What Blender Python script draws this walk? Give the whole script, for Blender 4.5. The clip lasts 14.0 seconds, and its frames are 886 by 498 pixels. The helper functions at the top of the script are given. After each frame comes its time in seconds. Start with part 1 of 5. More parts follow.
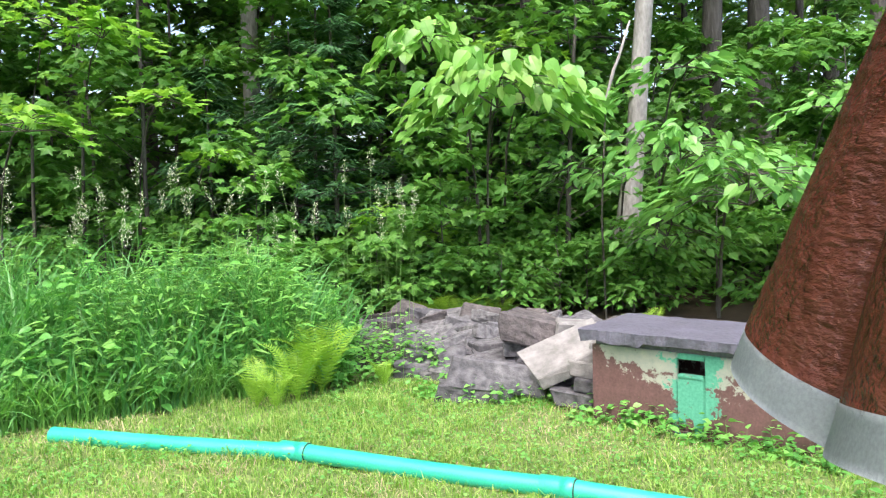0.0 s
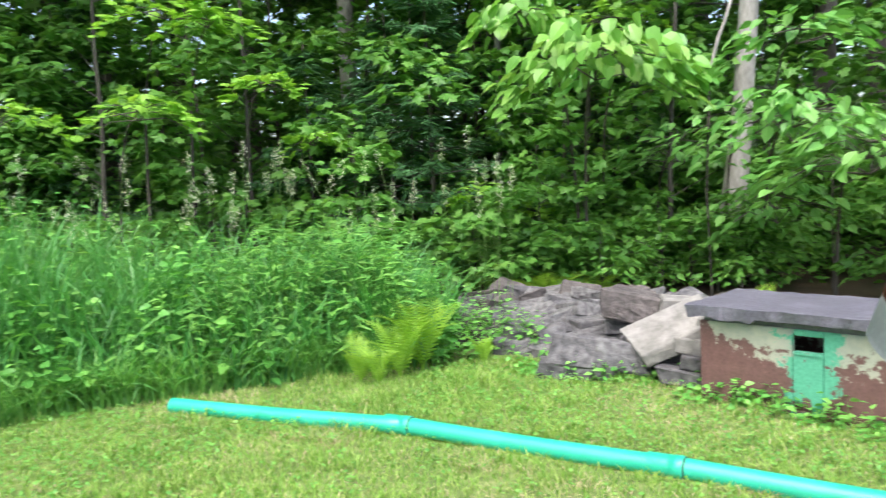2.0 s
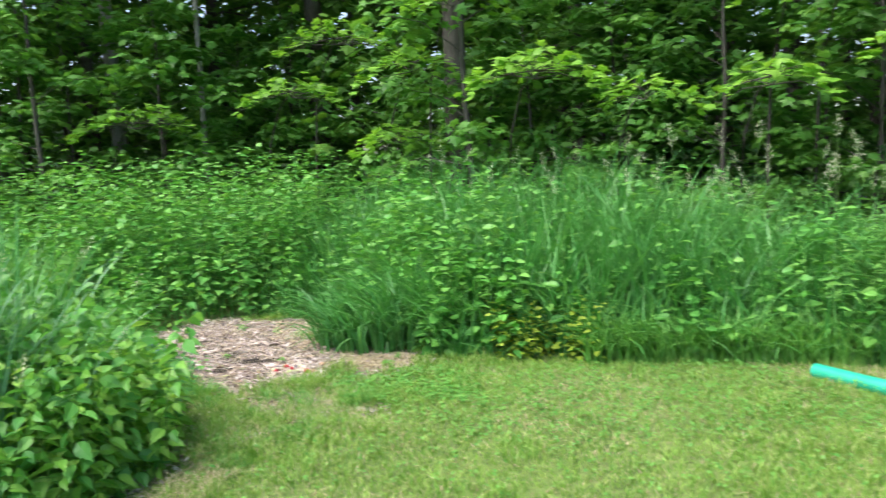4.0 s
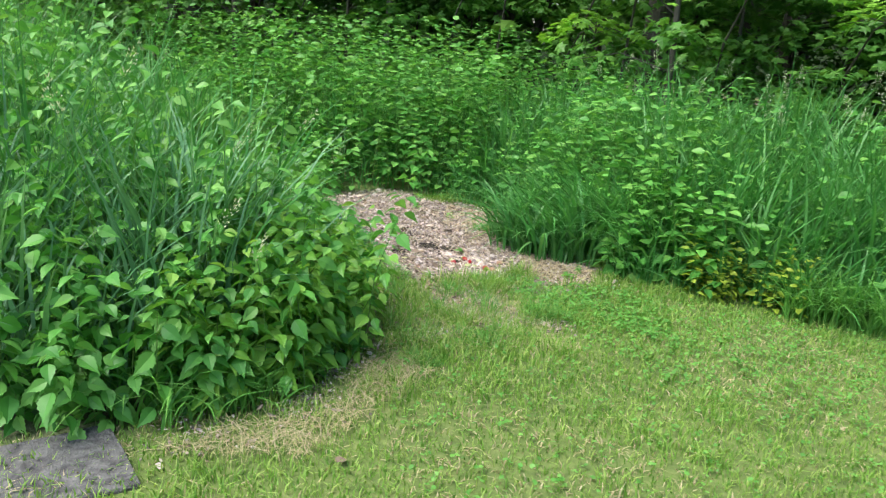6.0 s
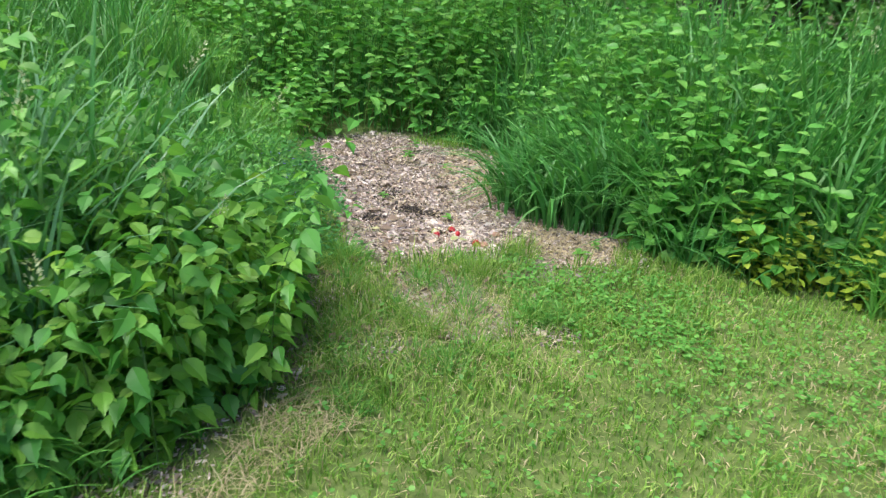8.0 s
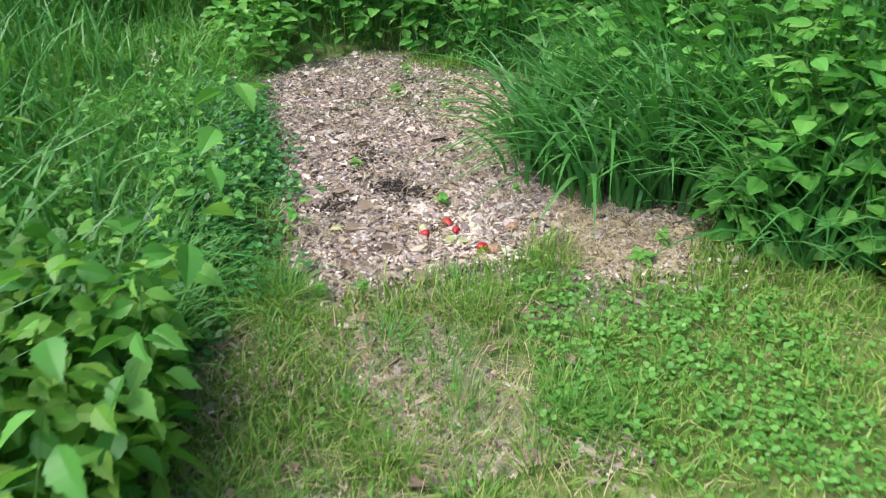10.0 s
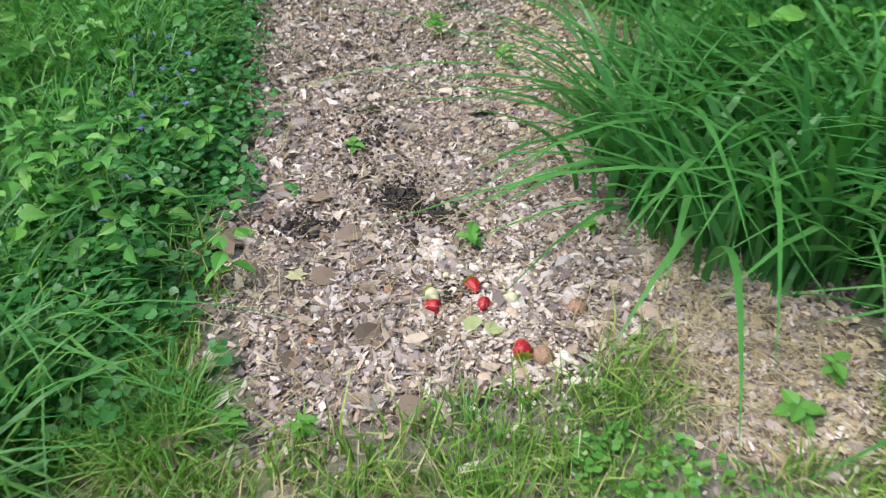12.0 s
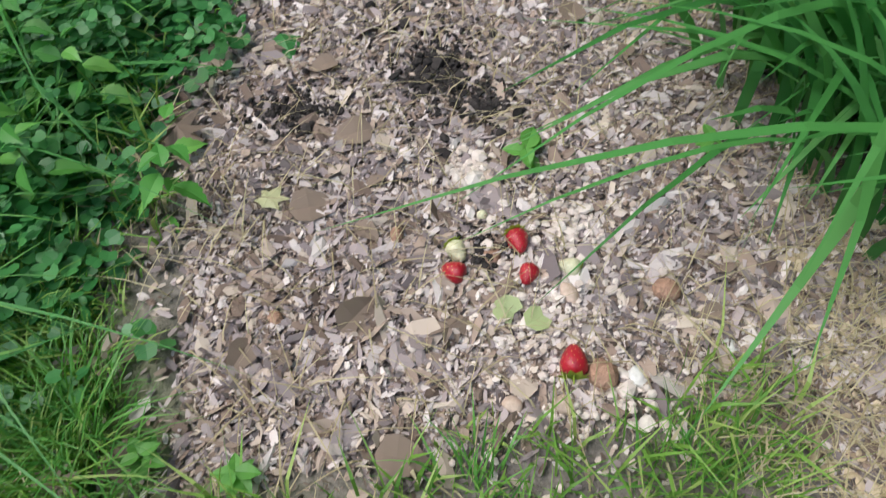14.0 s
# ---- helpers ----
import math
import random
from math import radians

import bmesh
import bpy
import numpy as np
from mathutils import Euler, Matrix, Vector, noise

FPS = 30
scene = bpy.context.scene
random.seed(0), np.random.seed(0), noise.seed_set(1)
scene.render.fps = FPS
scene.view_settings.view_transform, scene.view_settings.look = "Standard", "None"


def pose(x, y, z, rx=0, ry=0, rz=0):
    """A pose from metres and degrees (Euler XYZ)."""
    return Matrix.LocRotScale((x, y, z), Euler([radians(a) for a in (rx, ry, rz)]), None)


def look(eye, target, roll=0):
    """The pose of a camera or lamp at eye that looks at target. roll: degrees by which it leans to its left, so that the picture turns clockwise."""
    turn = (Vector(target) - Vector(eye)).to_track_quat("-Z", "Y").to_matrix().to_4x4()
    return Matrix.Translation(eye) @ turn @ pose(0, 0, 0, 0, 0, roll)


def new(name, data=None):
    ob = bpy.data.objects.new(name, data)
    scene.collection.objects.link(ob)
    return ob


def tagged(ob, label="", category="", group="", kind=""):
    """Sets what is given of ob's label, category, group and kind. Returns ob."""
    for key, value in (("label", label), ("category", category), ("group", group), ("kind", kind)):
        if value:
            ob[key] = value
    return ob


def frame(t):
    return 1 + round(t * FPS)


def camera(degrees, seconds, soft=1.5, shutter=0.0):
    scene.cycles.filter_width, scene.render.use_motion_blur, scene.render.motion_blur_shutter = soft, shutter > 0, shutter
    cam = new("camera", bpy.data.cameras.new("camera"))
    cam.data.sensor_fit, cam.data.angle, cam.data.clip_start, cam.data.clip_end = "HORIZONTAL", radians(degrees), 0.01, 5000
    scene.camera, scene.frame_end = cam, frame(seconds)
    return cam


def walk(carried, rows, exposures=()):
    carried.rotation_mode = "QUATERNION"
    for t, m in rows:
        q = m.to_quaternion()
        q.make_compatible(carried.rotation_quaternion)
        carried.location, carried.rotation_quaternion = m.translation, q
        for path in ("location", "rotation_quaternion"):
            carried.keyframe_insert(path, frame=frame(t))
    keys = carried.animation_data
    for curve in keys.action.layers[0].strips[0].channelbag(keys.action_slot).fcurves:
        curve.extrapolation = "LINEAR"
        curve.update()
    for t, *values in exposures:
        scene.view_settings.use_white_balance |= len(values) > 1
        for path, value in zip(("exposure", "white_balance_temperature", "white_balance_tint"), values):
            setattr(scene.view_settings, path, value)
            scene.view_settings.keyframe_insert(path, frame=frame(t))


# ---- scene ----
cam = camera(60.7, 14.0, 1.2, 0.4)
PATH = [
    (0, (-0.1, 0.573, 1.258), (-0.36, 2.551, 1.118), -1.8),
    (0.5, (-0.097, 0.567, 1.262), (-0.342, 2.547, 1.111), -1.5),
    (1, (-0.098, 0.578, 1.256), (-0.364, 2.554, 1.09), -1.5),
    (1.5, (-0.118, 0.593, 1.228), (-0.446, 2.558, 1.053), -2.2),
    (2, (-0.133, 0.583, 1.229), (-0.638, 2.51, 1.05), -3.1),
    (2.5, (-0.151, 0.572, 1.221), (-0.94, 2.403, 1.057), -4.2),
    (3, (-0.191, 0.552, 1.246), (-1.322, 2.193, 1.075), -5.3),
    (3.5, (-0.216, 0.346, 1.246), (-1.678, 1.699, 1.069), -4.0),
    (4, (-0.367, 0.213, 1.249), (-2.029, 1.311, 1.065), -3.4),
    (4.2, (-0.419, 0.181, 1.247), (-2.118, 1.22, 1.065), -3.1),
    (6.3, (-0.875, -0.056, 1.405), (-2.64, 0.718, 0.871), 5.4),
    (6.5, (-0.975, -0.009, 1.4), (-2.733, 0.772, 0.854), 5.3),
    (7, (-1.206, 0.184, 1.353), (-2.961, 0.951, 0.776), 5.3),
    (7.2, (-1.276, 0.291, 1.363), (-3.036, 1.042, 0.779), 5.7),
    (9.3, (-2.444, 1.172, 1.323), (-4.161, 1.676, 0.431), -0.8),
    (9.5, (-2.571, 1.216, 1.314), (-4.277, 1.729, 0.404), -0.4),
    (10, (-2.885, 1.333, 1.323), (-4.546, 1.855, 0.338), -1.1),
    (10.5, (-3.142, 1.517, 1.293), (-4.794, 1.934, 0.245), 1.3),
    (11, (-3.416, 1.646, 1.275), (-5.056, 2.022, 0.194), 3.4),
    (11.5, (-3.719, 1.661, 1.215), (-5.302, 2.078, 0.065), 2.8),
    (12, (-3.976, 1.734, 1.15), (-5.521, 2.085, -0.069), 2.2),
    (12.5, (-4.274, 1.835, 1.087), (-5.698, 2.11, -0.29), 1.4),
    (13, (-4.492, 1.861, 1.032), (-5.836, 2.118, -0.427), 0.6),
    (13.5, (-4.573, 1.914, 1.005), (-5.809, 2.08, -0.558), 1.4),
    (14, (-4.588, 1.943, 1.014), (-5.694, 2.005, -0.652), -0.7),
]
walk(cam, [(t, look(eye, target, roll)) for t, eye, target, roll in PATH], [(0, 1.8, 6500, 18), (2, 1.7, 6500, 13), (3.5, 1.52, 6500, 12), (4.2, 1.42, 6500, 10), (6.5, 1.12, 6500, 8), (9.5, 1.0, 6450, 10), (11.5, 0.85, 6300, 9), (14, 0.42, 6150, 8)])

# ---- light ----
world = bpy.data.worlds.new("overcast_sky")
scene.world = world
world.use_nodes = True
wn = world.node_tree
sky = wn.nodes.new("ShaderNodeTexSky")
sky.sky_type = "NISHITA"
sky.sun_disc = False
sky.sun_elevation = radians(58)
sky.sun_rotation = radians(200)
sky.air_density = 1.0
sky.dust_density = 4.0
wn.links.new(sky.outputs[0], wn.nodes["Background"].inputs[0])
wn.nodes["Background"].inputs[1].default_value = 0.15

sun = new("sun", bpy.data.lights.new("sun", "SUN"))
sun.data.energy = 1.5
sun.data.angle = radians(25)
sun.data.color = (1.0, 0.97, 0.92)
sun.matrix_world = look((1.5, -4.0, 7.5), (0, 0, 0))

# ---- plan ----
PATCH = [(-4.84, 1.72), (-4.92, 1.57), (-5.1, 1.56), (-5.43, 1.46), (-5.55, 1.55), (-5.85, 1.5), (-6.14, 1.56), (-6.5, 1.47), (-7.22, 1.54), (-7.45, 1.75), (-7.62, 2.1),
         (-7.6, 2.4), (-7.3, 2.6), (-7.08, 2.82), (-6.55, 3.15), (-6.03, 2.98), (-5.65, 2.85), (-5.3, 2.85), (-5.06, 2.98), (-4.88, 2.86), (-4.7, 2.7), (-4.7, 2.52),
         (-4.8, 2.45), (-4.95, 2.45), (-5.0, 2.3), (-4.92, 2.12), (-4.94, 1.9)]
BARE = [(-4.75, 1.65), (-4.72, 1.87), (-4.48, 1.9), (-4.3, 2.0), (-4.06, 1.98), (-4.04, 1.7), (-4.23, 1.6), (-4.49, 1.6)]
BANK = [(-1.45, 5.45), (-1.55, 5.25), (-2.08, 5.15), (-2.45, 4.75), (-2.95, 4.55), (-3.2, 4.3), (-3.5, 4.05), (-4.05, 3.68), (-4.4, 3.25), (-4.66, 2.96), (-4.85, 2.98), (-5.06, 3.08),
        (-5.35, 2.95), (-5.7, 2.95), (-6.05, 3.1), (-6.55, 3.28), (-7.1, 2.95), (-7.35, 2.75), (-7.8, 3.4), (-8.6, 5.0), (-6.5, 5.7), (-4, 6.6), (-2.2, 7), (-1.5, 6.3)]
FAR_BANK = [(-7.35, 2.75), (-7.72, 2.5), (-7.75, 2.1), (-7.5, 1.65), (-12.5, 0.0), (-14.5, 2.5), (-13, 4.6), (-8.5, 5.2), (-7.6, 3.5)]
BUSH = [(-3.42, -0.4), (-3.45, 0.1), (-3.5, 0.42), (-3.62, 0.68), (-3.9, 0.9), (-4.35, 1.07), (-4.6, 1.2), (-5.0, 1.32), (-5.3, 1.38), (-5.82, 1.44), (-6.5, 1.4), (-7.2, 1.46), (-7.55, 1.65),
        (-12.5, 0.0), (-9, -2.5), (-4.3, -2.2), (-3.6, -0.9)]
FOREST_EDGE = [(9, 6.0), (4, 7.2), (0, 7.7), (-3, 7.4), (-6, 6.0), (-9, 5.2), (-13, 4.2), (-16, 1.0), (-15, -4.0)]


def inside(poly, x, y):
    x, y = np.asarray(x, float), np.asarray(y, float)
    hit = np.zeros(x.shape, bool)
    for (ax, ay), (bx, by) in zip(poly, poly[1:] + poly[:1]):
        hit ^= ((ay > y) != (by > y)) & (x < (bx - ax) * (y - ay) / (by - ay + 1e-12) + ax)
    return hit


def edge_distance(poly, x, y, closed=True):
    x, y = np.asarray(x, float), np.asarray(y, float)
    best = np.full(x.shape, 1e9)
    pairs = list(zip(poly, poly[1:] + poly[:1])) if closed else list(zip(poly, poly[1:]))
    for (ax, ay), (bx, by) in pairs:
        dx, dy = bx - ax, by - ay
        k = np.clip(((x - ax) * dx + (y - ay) * dy) / (dx * dx + dy * dy), 0, 1)
        best = np.minimum(best, np.hypot(x - ax - k * dx, y - ay - k * dy))
    return best


def signed(poly, x, y):
    return np.where(inside(poly, x, y), 1, -1) * edge_distance(poly, x, y)


def growth(x):
    """The weeds stand higher towards the far end of the bank."""
    return 0.92 + 0.36 * np.clip((-3.5 - x) / 1.3, 0, 1)


def hollow(x, y):
    """A lower grassy gap runs beside the bare patch."""
    side = np.clip((-4.3 - x) / 0.9, 0, 1) * np.clip((y + 0.4) / 0.5, 0, 1) * (x > -8.5) * (y < 1.9)
    return 1.0 - 0.55 * side


def ground_z(x, y):
    """Height of the ground: small swells, and a slow rise under the trees."""
    x, y = np.asarray(x, float), np.asarray(y, float)
    z = 0.006 * np.sin(1.7 * x + 0.4) * np.cos(1.3 * y) + 0.004 * np.sin(4.1 * x + 2.2 * y) + 0.004 * np.cos(7.3 * y - 5.1 * x)
    return z


def forest_side(x, y):
    """Distance past the forest edge: positive among the trees."""
    loop = FOREST_EDGE + [(-40, -30), (-60, 60), (60, 60), (40, 0)]
    return np.where(inside(loop, x, y), 1, -1) * edge_distance(FOREST_EDGE, x, y, False)


rng = np.random.default_rng(7)


def scatter_in(poly, n):
    """n random places inside a polygon."""
    p = np.array(poly)
    lo, hi = p.min(0), p.max(0)
    out = np.zeros((0, 2))
    while len(out) < n:
        q = lo + (hi - lo) * rng.random((n * 2, 2))
        out = np.vstack([out, q[inside(poly, q[:, 0], q[:, 1])]])
    return out[:n]


def on_ground(p, lift=0.0):
    return np.column_stack([p[:, 0], p[:, 1], ground_z(p[:, 0], p[:, 1]) + lift])


# ---- materials ----
def tree_of(name):
    m = bpy.data.materials.new(name)
    m.use_nodes = True
    nt = m.node_tree
    return m, nt, nt.nodes["Principled BSDF"], nt.nodes["Material Output"]


def ramp(nt, fac, stops):
    r = nt.nodes.new("ShaderNodeValToRGB")
    els = r.color_ramp.elements
    while len(els) < len(stops):
        els.new(0.5)
    for e, (p, c) in zip(els, stops):
        e.position, e.color = p, (*c, 1)
    nt.links.new(fac, r.inputs[0])
    return r.outputs[0]


def noise_node(nt, scale, detail=4, rough=0.6, coords="Object", stretch=None):
    tc = nt.nodes.new("ShaderNodeTexCoord")
    n = nt.nodes.new("ShaderNodeTexNoise")
    n.inputs["Scale"].default_value, n.inputs["Detail"].default_value, n.inputs["Roughness"].default_value = scale, detail, rough
    out = tc.outputs[coords]
    if stretch:
        mp = nt.nodes.new("ShaderNodeMapping")
        mp.inputs["Scale"].default_value = stretch
        nt.links.new(out, mp.inputs[0])
        out = mp.outputs[0]
    nt.links.new(out, n.inputs["Vector"])
    return n.outputs["Fac"]


def mix(nt, fac, a, b, blend="MIX"):
    m = nt.nodes.new("ShaderNodeMix")
    m.data_type, m.blend_type = "RGBA", blend
    for key, v in ((0, fac), (6, a), (7, b)):
        if isinstance(v, (int, float)):
            m.inputs[key].default_value = v
        elif isinstance(v, tuple):
            m.inputs[key].default_value = (*v, 1)
        else:
            nt.links.new(v, m.inputs[key])
    return m.outputs[2]


def bump(nt, bsdf, height, strength=0.4, distance=0.01):
    b = nt.nodes.new("ShaderNodeBump")
    b.inputs["Strength"].default_value, b.inputs["Distance"].default_value = strength, distance
    nt.links.new(height, b.inputs["Height"])
    nt.links.new(b.outputs[0], bsdf.inputs["Normal"])


def leaf_material(name, dark, mid, light, see_through=0.35, rough=0.45, patch=0.7, clump=0.45):
    """Foliage: colour varies from leaf to leaf and from clump to clump; light comes through."""
    m, nt, bsdf, out = tree_of(name)
    geo = nt.nodes.new("ShaderNodeNewGeometry")
    c1 = ramp(nt, geo.outputs["Random Per Island"], [(0.0, dark), (0.5, mid), (1.0, light)])
    big = noise_node(nt, patch, 3)
    c2 = ramp(nt, big, [(0.3, tuple(0.72 * c for c in mid)), (0.7, tuple(min(1, 1.2 * c) for c in mid))])
    col = mix(nt, clump, c1, c2)
    nt.links.new(col, bsdf.inputs["Base Color"])
    bsdf.inputs["Roughness"].default_value = rough
    bsdf.inputs["Specular IOR Level"].default_value = 0.4
    tr = nt.nodes.new("ShaderNodeBsdfTranslucent")
    nt.links.new(mix(nt, 1.0, col, (1.0, 1.0, 0.55), "MULTIPLY"), tr.inputs[0])
    ms = nt.nodes.new("ShaderNodeMixShader")
    ms.inputs[0].default_value = see_through
    nt.links.new(bsdf.outputs[0], ms.inputs[1])
    nt.links.new(tr.outputs[0], ms.inputs[2])
    nt.links.new(ms.outputs[0], out.inputs[0])
    return m


def plain_material(name, stops, scale=8, rough=0.8, metal=0.0, bump_strength=0.3, bump_distance=0.01, fine=60, stretch=None, per_piece=0.0):
    """Two scales of variation and a fine relief."""
    m, nt, bsdf, out = tree_of(name)
    a = noise_node(nt, scale, 6, 0.65, stretch=stretch)
    f = noise_node(nt, fine, 4, 0.6, stretch=stretch)
    col = ramp(nt, a, stops)
    col = mix(nt, 0.35, col, ramp(nt, f, [(0.3, tuple(0.55 * c for c in stops[0][1])), (0.7, stops[-1][1])]))
    if per_piece:
        geo = nt.nodes.new("ShaderNodeNewGeometry")
        col = mix(nt, per_piece, col, ramp(nt, geo.outputs["Random Per Island"], stops))
    nt.links.new(col, bsdf.inputs["Base Color"])
    bsdf.inputs["Roughness"].default_value, bsdf.inputs["Metallic"].default_value = rough, metal
    ad = nt.nodes.new("ShaderNodeMath")
    ad.operation = "ADD"
    nt.links.new(a, ad.inputs[0]), nt.links.new(f, ad.inputs[1])
    bump(nt, bsdf, ad.outputs[0], bump_strength, bump_distance)
    return m


M_LAWN = leaf_material("lawn_blades", (0.07, 0.21, 0.03), (0.21, 0.41, 0.065), (0.49, 0.58, 0.20), 0.35, 0.5, 2.2, 0.32)
M_STRAW = leaf_material("dry_straw", (0.30, 0.24, 0.14), (0.48, 0.41, 0.25), (0.66, 0.60, 0.42), 0.2, 0.7)
M_TALL = leaf_material("tall_grass_blades", (0.035, 0.17, 0.04), (0.09, 0.32, 0.075), (0.21, 0.46, 0.16), 0.38, 0.38, 0.9)
M_FORB = leaf_material("forb_leaves", (0.06, 0.23, 0.045), (0.15, 0.40, 0.08), (0.27, 0.54, 0.13), 0.38, 0.42, 1.1)
M_BUSH = leaf_material("broad_leaves", (0.05, 0.22, 0.045), (0.14, 0.42, 0.08), (0.29, 0.58, 0.135), 0.37, 0.42, 1.5, 0.35)
M_NETTLE = leaf_material("nettle_leaves", (0.10, 0.30, 0.04), (0.24, 0.52, 0.08), (0.42, 0.68, 0.15), 0.4, 0.42, 1.5, 0.35)
M_BRAMBLE = leaf_material("bramble_leaves", (0.06, 0.24, 0.05), (0.155, 0.44, 0.09), (0.31, 0.59, 0.15), 0.38, 0.42, 1.5, 0.35)
M_BLUE = leaf_material("bluish_grass_blades", (0.06, 0.19, 0.08), (0.13, 0.33, 0.15), (0.24, 0.46, 0.26), 0.3, 0.38, 0.9)
M_YELLOW = leaf_material("yellow_green_leaves", (0.24, 0.36, 0.04), (0.36, 0.50, 0.06), (0.50, 0.58, 0.11), 0.4, 0.45)
M_IVY = leaf_material("ground_ivy_leaves", (0.03, 0.13, 0.04), (0.065, 0.25, 0.07), (0.13, 0.38, 0.11), 0.3, 0.36)
M_MAPLE = leaf_material("maple_leaves", (0.05, 0.18, 0.03), (0.115, 0.31, 0.055), (0.22, 0.46, 0.09), 0.42, 0.42, 0.5)
M_MAPLE_BRIGHT = leaf_material("bright_maple_leaves", (0.14, 0.36, 0.04), (0.23, 0.50, 0.06), (0.33, 0.60, 0.10), 0.45, 0.45, 0.6)
M_BASSWOOD = leaf_material("basswood_leaves", (0.09, 0.28, 0.05), (0.19, 0.44, 0.08), (0.40, 0.62, 0.20), 0.42, 0.36, 1.2)
M_HAZEL = leaf_material("hazel_leaves", (0.08, 0.26, 0.06), (0.15, 0.39, 0.09), (0.26, 0.50, 0.14), 0.38, 0.36, 1.0)
M_NEEDLE = leaf_material("conifer_needles", (0.03, 0.11, 0.04), (0.06, 0.18, 0.065), (0.11, 0.27, 0.09), 0.25, 0.5, 0.6)
M_CANOPY = leaf_material("canopy_leaves", (0.05, 0.16, 0.025), (0.11, 0.27, 0.04), (0.21, 0.40, 0.06), 0.42, 0.5, 0.3)
M_FERN = leaf_material("fern_fronds", (0.16, 0.36, 0.03), (0.28, 0.52, 0.06), (0.40, 0.62, 0.10), 0.4, 0.45)
M_SEED = leaf_material("grass_seed_heads", (0.46, 0.52, 0.33), (0.62, 0.68, 0.48), (0.76, 0.80, 0.64), 0.25, 0.7)
M_STALK = leaf_material("green_stalks", (0.07, 0.17, 0.04), (0.12, 0.25, 0.055), (0.22, 0.34, 0.10), 0.15, 0.5)
M_CHIP = leaf_material("wood_chips", (0.075, 0.06, 0.062), (0.37, 0.305, 0.30), (0.85, 0.77, 0.73), 0.0, 0.85, 3.5, 0.22)
M_CHIP_TAN = leaf_material("leaf_bits", (0.07, 0.045, 0.035), (0.33, 0.245, 0.195), (0.74, 0.64, 0.54), 0.0, 0.85, 3.5, 0.22)
M_SAWDUST = leaf_material("sawdust", (0.20, 0.14, 0.09), (0.52, 0.41, 0.27), (0.78, 0.66, 0.48), 0.0, 0.85, 5)
M_LITTER = leaf_material("dry_leaves", (0.12, 0.085, 0.065), (0.24, 0.18, 0.14), (0.38, 0.30, 0.24), 0.1, 0.8)
M_BARK = plain_material("bark", [(0.25, (0.03, 0.027, 0.021)), (0.5, (0.08, 0.073, 0.06)), (0.75, (0.16, 0.15, 0.13))], 5, 0.9, 0, 0.9, 0.04, 30, (1, 1, 0.2))
M_BARK_PALE = plain_material("pale_bark", [(0.25, (0.13, 0.125, 0.11)), (0.5, (0.27, 0.26, 0.24)), (0.75, (0.42, 0.42, 0.40))], 6, 0.9, 0, 0.6, 0.02, 35, (1, 1, 0.35))
M_ROCK = plain_material("fieldstone", [(0.25, (0.024, 0.024, 0.028)), (0.45, (0.052, 0.052, 0.057)), (0.62, (0.092, 0.091, 0.096)), (0.8, (0.27, 0.27, 0.275))], 5, 0.88, 0, 0.7, 0.025, 19)
M_ROCK_PALE = plain_material("pale_fieldstone", [(0.2, (0.09, 0.088, 0.078)), (0.5, (0.19, 0.188, 0.175)), (0.8, (0.32, 0.315, 0.30))], 5, 0.85, 0, 0.6, 0.02, 16)
M_SLATE = plain_material("slate", [(0.25, (0.05, 0.05, 0.065)), (0.5, (0.10, 0.10, 0.13)), (0.8, (0.18, 0.18, 0.22))], 4, 0.6, 0, 0.5, 0.012, 45)


# ---- mesh helpers ----
def norm(a):
    return a / (np.linalg.norm(a, axis=-1, keepdims=True) + 1e-9)


class Soup:
    """Collects many small pieces into one mesh."""

    def __init__(self):
        self.v, self.f, self.n = [], [], 0

    def add(self, v, f):
        self.v.append(v.reshape(-1, 3))
        self.f.append(f.reshape(-1, 3) + self.n)
        self.n += self.v[-1].shape[0]

    def build(self, name, material, parent=None, smooth=False, origin=None):
        v, f = np.vstack(self.v).astype(np.float32), np.vstack(self.f).astype(np.int32)
        if origin is not None:
            v = v - np.array(origin, np.float32)
        me = bpy.data.meshes.new(name)
        me.vertices.add(len(v))
        me.vertices.foreach_set("co", v.ravel())
        me.loops.add(len(f) * 3)
        me.loops.foreach_set("vertex_index", f.ravel())
        me.polygons.add(len(f))
        me.polygons.foreach_set("loop_start", np.arange(0, len(f) * 3, 3, dtype=np.int32))
        me.polygons.foreach_set("use_smooth", np.full(len(f), smooth))
        me.update(calc_edges=True)
        me.materials.append(material)
        ob = new(name, me)
        ob.parent = parent
        if origin is not None and parent is None:
            ob.location = origin
        return ob


def part(name, bm, material, parent, label=""):
    """A bmesh as one mesh object under a thing or a part."""
    me = bpy.data.meshes.new(name)
    bm.to_mesh(me)
    bm.free()
    me.materials.append(material)
    ob = new(name, me)
    ob.parent = parent
    return tagged(ob, label)


def place_all(tv, tf, pos, along, up, size):
    """Copies of a small template at many places: its y axis along 'along', its face towards 'up'."""
    y = norm(along)
    x = norm(np.cross(y, up))
    z = np.cross(x, y)
    s = np.broadcast_to(np.asarray(size, float).reshape(len(pos), -1), (len(pos), 3))
    t = tv[None] * s[:, None, :]
    v = pos[:, None] + t[..., 0:1] * x[:, None] + t[..., 1:2] * y[:, None] + t[..., 2:3] * z[:, None]
    f = tf[None] + (np.arange(len(pos)) * len(tv))[:, None, None]
    return v, f


